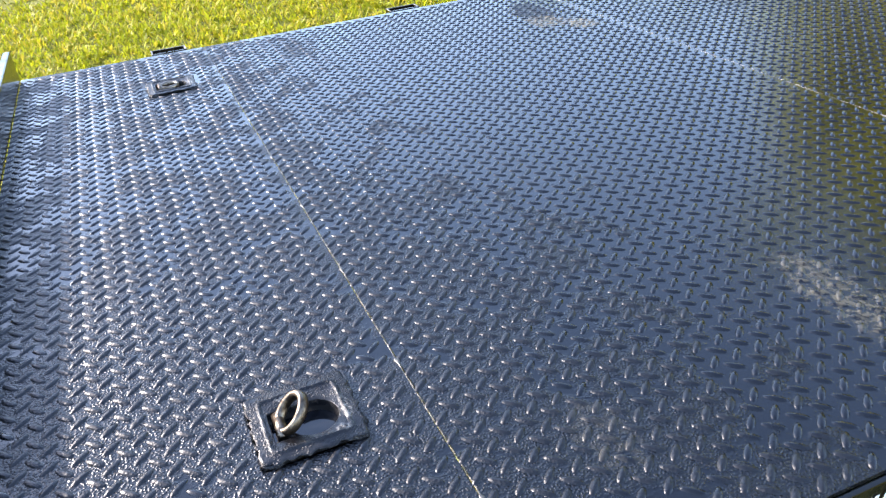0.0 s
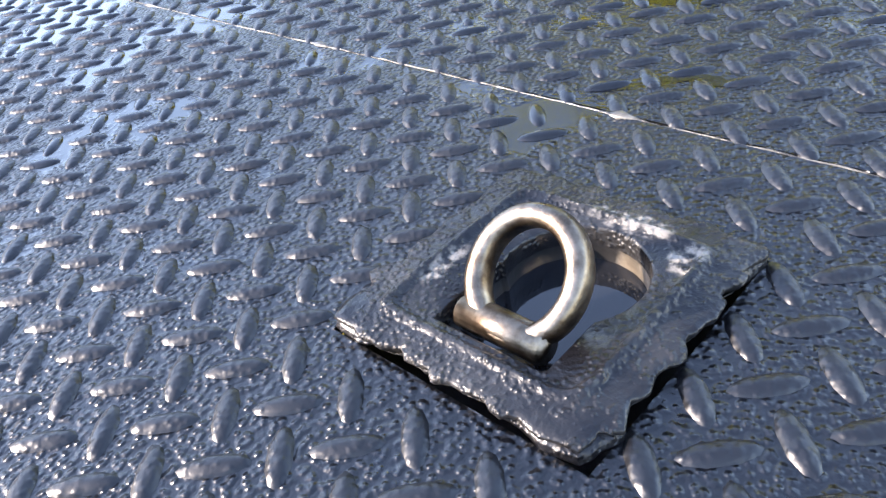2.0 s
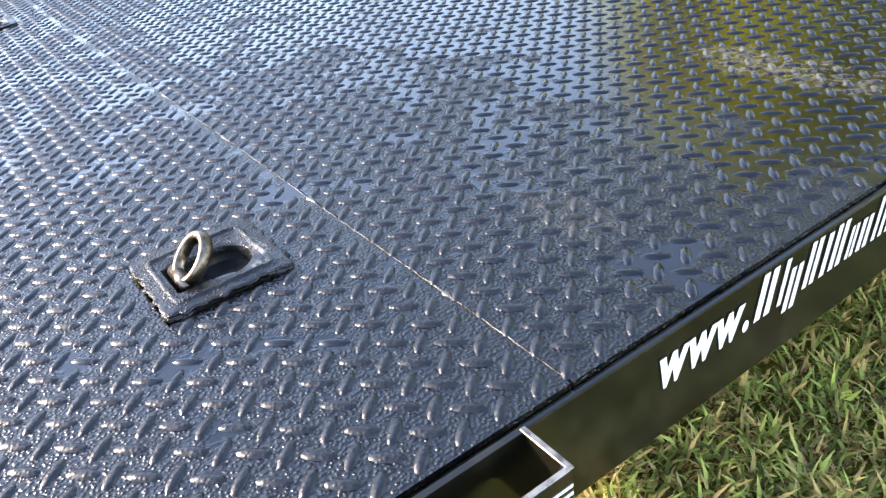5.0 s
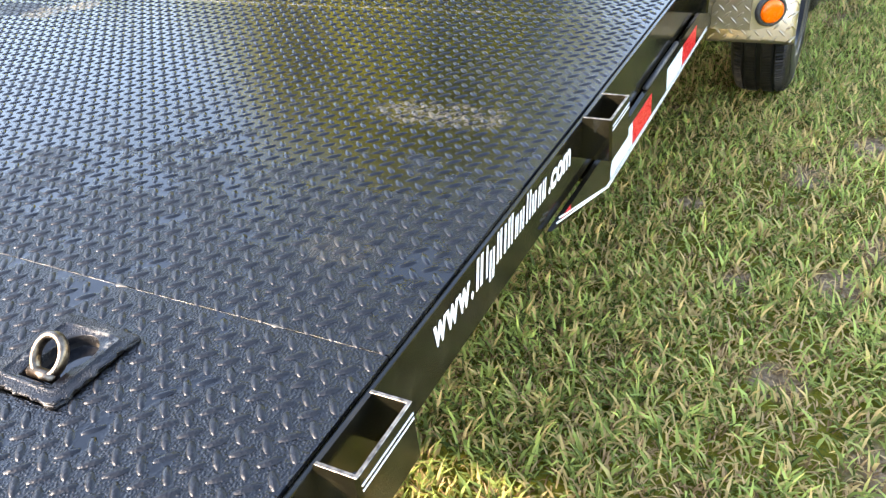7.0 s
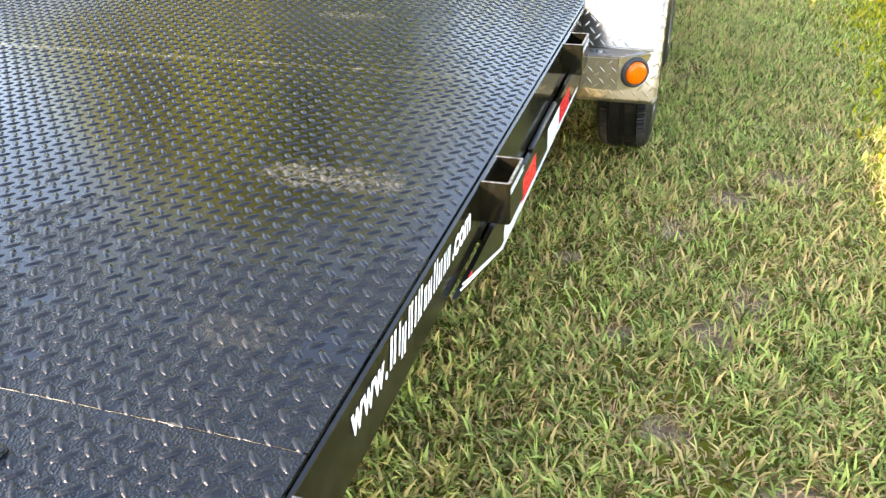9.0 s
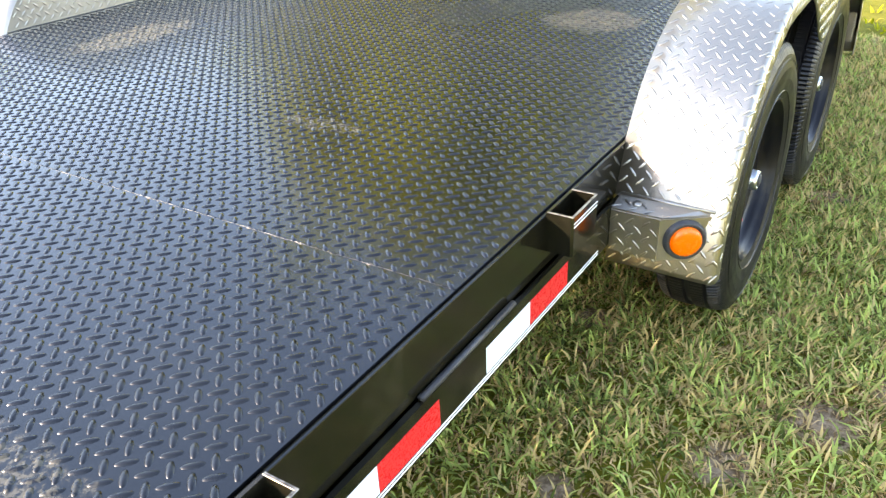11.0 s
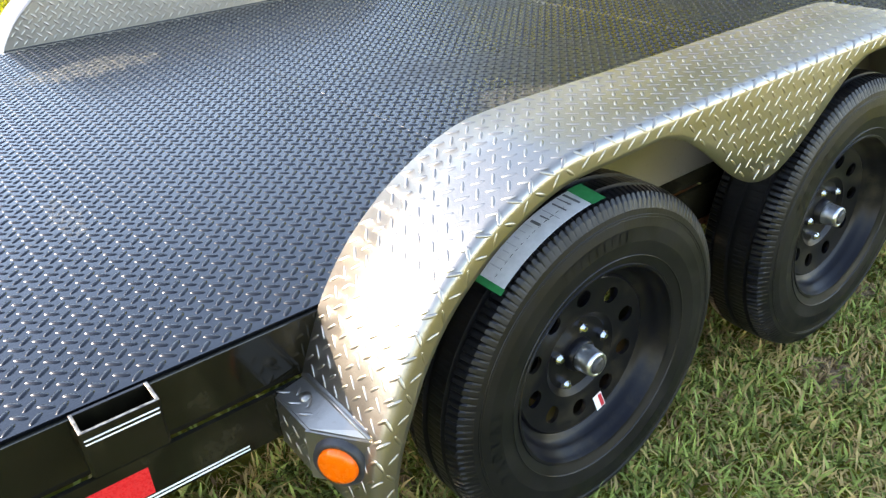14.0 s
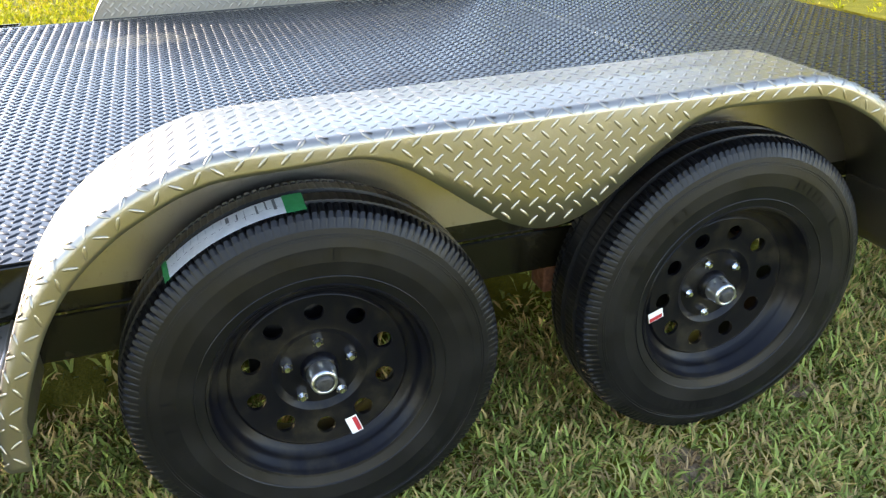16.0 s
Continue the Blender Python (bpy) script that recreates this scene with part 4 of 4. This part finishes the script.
    for k, ch in enumerate("RADIAL"):
        verts, faces = [], []
        lv, lf = letters(ch, 0.030, 0.95, 0.0, 0.0006)
        mid = (min(p[0] for p in lv) + max(p[0] for p in lv)) / 2
        a0 = radians(203 - 6.4 * k)
        n = len(verts)
        for x, y in lv:
            r, a = 0.243 + y, a0 - (x - mid) / 0.26
            verts.append((TYRE_X1 + 0.0011, r * math.cos(a), r * math.sin(a)))
        part("letter", mesh_of("letter", verts, lf, M_TYRE), M_TYRE, tyre, "raised black letter on the tyre wall")
    for k in range(9):
        for a0 in (112, 318):
            verts = []
            for da, r in ((0, 0.2420), (2.6, 0.2420), (2.6, 0.2625), (0, 0.2625)):
                a = radians(a0 - 4.0 * k + da)
                verts.append((TYRE_X1 + 0.0011, r * math.cos(a), r * math.sin(a)))
            part("raised_mark", mesh_of("raised_mark", verts, [(0, 1, 2, 3)], M_TYRE), M_TYRE, tyre, "worn raised mark on the tyre wall")
    v, f = turned([(0.030, 0.0), (0.030, 0.112), (0.096, 0.116), (0.100, 0.108), (0.100, 0.0)], 40)
    part("brake_drum", mesh_of("brake_drum", v, f, M_RIM, True), M_RIM, wheel, "black brake drum")
    # hub
    v, f = turned([(0.09, 0.034), (0.138, 0.0335), (0.141, 0.031), (0.148, 0.0305), (0.150, 0.024)], 40)
    part("hub", mesh_of("hub", v, f, M_RIM, True), M_RIM, wheel, "black hub")
    v, f = turned([(0.146, 0.0245), (0.153, 0.0265), (0.156, 0.0250), (0.176, 0.0240), (0.183, 0.0225), (0.184, 0.0175), (0.179, 0.0170)], 40)
    cap = part("hub_cap", mesh_of("hub_cap", v, f, M_ZINC, True), M_ZINC, wheel, "galvanised dust cap")
    v, f = turned([(0.180, 0.0168), (0.1865, 0.0150), (0.188, 0.010), (0.187, 0.0)], 28)
    part("rubber_plug", mesh_of("rubber_plug", v, f, M_GROMMET, True), M_GROMMET, cap, "black rubber plug")
    nut = bmesh.new()
    rod((0.131, 0, 0), (0.145, 0, 0), 0.0102, 0.0102, 6, nut)
    rod((0.145, 0, 0), (0.151, 0, 0), 0.0092, 0.005, 12, nut)
    first = part("lug_nut", nut, M_CHROME, wheel, "chromed lug nut")
    for k in range(5):
        a = radians(89 + 72 * k)
        ob = first if k == 0 else new("lug_nut", first.data)
        ob.parent = wheel
        ob.location = (0, 0.0590 * math.cos(a), 0.0590 * math.sin(a))
        if k:
            tagged(ob, "chromed lug nut")
    # warning sticker on the disc
    def sticker(a, r):
        u, w = Vector((0, -math.sin(a), math.cos(a))), Vector((0, math.cos(a), math.sin(a)))
        c = w * r + Vector((0.1470 - 0.111 * (0.146 - r), 0, 0))
        facing = (Vector((1, 0, 0)) - w * 0.111).normalized()
        tilt = (u * -0.05 + w + Vector((0.111, 0, 0))).normalized()
        across = facing.cross(tilt)
        def quad(p, q, e0, e1, lift):
            return [tuple(c + tilt * a_ + across * b_ + Vector((lift, 0, 0))) for a_, b_ in ((p, e1), (q, e1), (q, e0), (p, e0))]
        s = part("sticker", mesh_of("sticker", quad(-0.018, 0.018, -0.011, 0.011, 0.0015), [(0, 1, 2, 3)], M_WHITE), M_WHITE, wheel, "white and red warning sticker")
        part("print", mesh_of("print", quad(-0.015, 0.016, 0.001, 0.0095, 0.0022), [(0, 1, 2, 3)], M_RED), M_RED, s, "red printed block")
    sticker(radians(-69), 0.140)
    return wheel


def tyre_label(parent):
    """The paper label still stuck on the tread: a strip with green ends and bars of print."""
    def strip(name, a0, a1, x0, x1, lift, mat, under, label=""):
        k = max(2, int(abs(a1 - a0) / 2))
        v, f = [], []
        for i in range(k + 1):
            a = radians(a0 + (a1 - a0) * i / k)
            for x in (x0, x1):
                r = TYRE_R + lift - 9.0 * max(0.0, abs(x - 0.104) - 0.040) ** 2
                v.append((x + 0.010, r * math.cos(a), r * math.sin(a)))
        f = [(2 * i, 2 * i + 1, 2 * i + 3, 2 * i + 2) for i in range(k)]
        return part(name, mesh_of(name, v, f, mat, True), mat, under, label)
    lab = strip("label", 93, 131, 0.116, 0.167, 0.0016, M_PAPER, parent, "grey paper tyre label with green ends and fine print")
    strip("print", 89.5, 95, 0.114, 0.169, 0.0026, M_GREEN, lab, "green end")
    strip("print", 130.5, 132.5, 0.114, 0.169, 0.0026, M_GREEN, lab, "green end")
    rng = random.Random(5)
    for a, x0, x1, w in ((97, 0.112, 0.148, 1.7), (99.5, 0.114, 0.142, 0.9), (102, 0.118, 0.146, 1.1), (105.6, 0.110, 0.150, 0.25), (107.5, 0.122, 0.140, 0.9), (110, 0.118, 0.136, 1.9)):
        strip("print", a, a + w * 0.5, max(x0 + 0.006, 0.120), x1 + 0.008, 0.0030, M_PRINT, lab)
    for k in range(7):
        strip("print", 112 + k * 2.4, 112.25 + k * 2.4, 0.118 + rng.uniform(0, 0.006), 0.146 - rng.uniform(0, 0.012), 0.0030, M_FAINT, lab)


def copy_part(ob, parent, m):
    made = {}
    for o in (ob, *ob.children_recursive):
        made[o] = new(o.name.split(".")[0], o.data)
        made[o].parent = made.get(o.parent, parent)
        made[o].matrix_basis = o.matrix_basis.copy()
        for key in ("label", "kind"):
            if key in o:
                made[o][key] = o[key]
    made[ob].matrix_basis = m
    return made[ob]


def make_running_gear():
    wheel = make_wheel()
    wheel.parent = trailer
    wheel.matrix_basis = pose(0, AXLES[0], TYRE_R)
    second = copy_part(wheel, trailer, pose(0, AXLES[1], TYRE_R, -49.5))
    for c in second.children:
        if c.name.startswith("sticker"):
            c.matrix_basis = pose(0, 0, 0, -46)
    for k, y in enumerate(AXLES):
        copy_part(wheel, trailer, pose(-WIDE, y, TYRE_R, 20 + 50 * k, 0, 180))
    tyre_label([c for c in wheel.children if c.name.startswith("tyre")][0])
    for y in AXLES:
        part("axle", rod((-WIDE - 0.06, y, 0.326), (0.06, y, 0.326), 0.030, None, 20), M_RAIL, trailer, "black tube axle", True)
        for x in (-0.055, -WIDE + 0.055):
            bm = bmesh.new()
            for leaf in range(4):
                w = 0.33 - leaf * 0.07
                pts = [(y - w + 2 * w * t / 10, 0.300 - leaf * 0.008 + 0.05 * (2 * t / 10 - 1) ** 2 * (w / 0.33) ** 2) for t in range(11)]
                loop = pts + [(a, b - 0.007) for a, b in reversed(pts)]
                p = prism_yz(loop, x - 0.022, x + 0.022)
                me = bpy.data.meshes.new("leaf")
                p.to_mesh(me)
                p.free()
                bm.from_mesh(me)
                bpy.data.meshes.remove(me)
            part("leaf_spring", bm, M_RUST, trailer, "leaf spring with surface rust")
    for x in (-0.035, -WIDE + 0.035):
        part("spring_hanger", box(x - 0.02, x + 0.04, MID + 0.10, MID + 0.145, 0.30, 0.435, 0.004), M_RUST, trailer, "rusty spring hanger")
    for k in range(9):
        y = -0.30 + k * 0.56
        part("cross_member", box(-WIDE + 0.075, -0.075, y - 0.02, y + 0.02, 0.465, 0.5445, 0.002), M_RAIL, trailer, "black deck cross member")
    part("front_rail", box(-WIDE + 0.004, -0.004, FRONT - 0.022, FRONT - 0.001, 0.5455, 0.632, 0.004), M_RAIL, trailer, "black raised rail at the deck's front edge")
    # two unseen blocks, added to cast the shade between the sunlit grass patches
    part("front_bracket", box(-0.765, -0.635, FRONT - 0.040, FRONT - 0.004, 0.16, 0.5450, 0.004), M_RAIL, trailer, "black steel bracket below the front rail")
    part("corner_plate", box(-0.290, -0.012, FRONT - 0.040, FRONT - 0.004, 0.24, 0.5450, 0.004), M_RAIL, trailer, "black steel corner plate below the front rail")
    part("rear_header", box(-WIDE + 0.004, -0.004, BACK + 0.001, BACK + 0.05, 0.449, 0.5475, 0.003), M_RAIL, trailer, "black header at the deck's rear edge")


# ---- build ----
make_ground()


FADE = np.random.default_rng(21)


def fading(x0, x1, y0, y1, soft, keep_off=None):
    """Thins the blades out towards the edges of a patch, and off another patch."""
    def keep(x, y):
        d = np.minimum(np.minimum(x - x0, x1 - x), np.minimum(y - y0, y1 - y))
        ok = FADE.random(len(x)) < np.clip(d / soft, 0, 1)
        if keep_off:
            a0, a1, b0, b1, edge = keep_off
            inside = np.minimum(np.minimum(x - a0, a1 - x), np.minimum(y - b0, b1 - y))
            ok &= FADE.random(len(x)) > np.clip(inside / edge, 0, 1)
        return ok & ((x > -0.35) | (x < -WIDE - 0.01) | (y < FRONT - 0.03) | (y > BACK + 0.03))
    return keep


grass("grass", 125000, -0.35, 1.2, -0.7, 4.9, 0.047, 0.0060, M_GRASS_SHADE, 3, "coarse green lawn grass with dry blades beside the trailer", fading(-0.9, 1.2, -0.9, 5.1, 0.3), 0.86)
grass("thatch", 60000, -0.35, 1.0, -0.7, 4.9, 0.030, 0.0042, M_THATCH, 9, "short dry tan thatch between the grass blades", fading(-0.9, 1.0, -0.9, 5.1, 0.3))
grass("grass", 10000, -2.1, -0.35, -0.5, 4.6, 0.055, 0.010, M_GRASS_SHADE, 10, "shaded grass below the trailer")
grass("grass", 105000, -6.8, -WIDE - 0.01, -2.4, 5.0, 0.052, 0.011, M_GRASS_SUN, 4, "sunlit yellow-green lawn grass beyond the trailer", fading(-6.8, -1.5, -2.4, 5.0, 1.2))
grass("grass", 70000, 0.85, 4.4, -2.2, 5.8, 0.052, 0.011, M_GRASS_SUN, 12, "sunlit yellow-green lawn grass past the trailer's shade", fading(0.85, 4.4, -2.2, 5.8, 0.35))
grass("grass", 75000, -11.0, 9.0, -8.0, 12.0, 0.060, 0.016, M_GRASS_SUN, 6, "open sunlit lawn grass round the trailer", fading(-11.0, 9.0, -8.0, 12.0, 2.5, (-0.9, 1.0, -0.5, 5.0, 0.2)))
tree(-9.2, 16.0, 10.6, 5.0, 11, 24000, 0.22, "tall broad-crowned green tree standing on the lawn", 0.12, 48)
# dark trees past 63 degrees are added unseen, to dim the deck's sky reflection
for k, (a, d, h) in enumerate(((62, 30, 6.5), (74, 34, 7.0), (52, 36, 8.0), (12, 38, 9.0), (2, 34, 7.5), (-10, 36, 8.5), (88, 38, 8.0), (104, 42, 9.0), (60, 33, 6.4), (67, 36, 6.8), (81, 35, 6.6), (95, 34, 6.9), (112, 37, 8.0))):
    a = radians(a)
    tree(-math.sin(a) * d, math.cos(a) * d, h, h * 0.58, 30 + k, 7000, 0.40, "dark green tree far off at the edge of the lawn" if a > 1.1 else "green tree far off at the edge of the lawn", 0.10, foliage=M_LEAF_DARK if a > 1.1 else M_LEAF)
rails = [make_rails(False), make_rails(True)]
make_lettering(rails[0])
make_fender(False)
make_fender(True)
make_running_gear()
make_seams()
for (rx, ry, _), tilt in zip(RINGS, (44, 88)):
    ring_plate(rx, ry, radians(tilt))
make_deck()
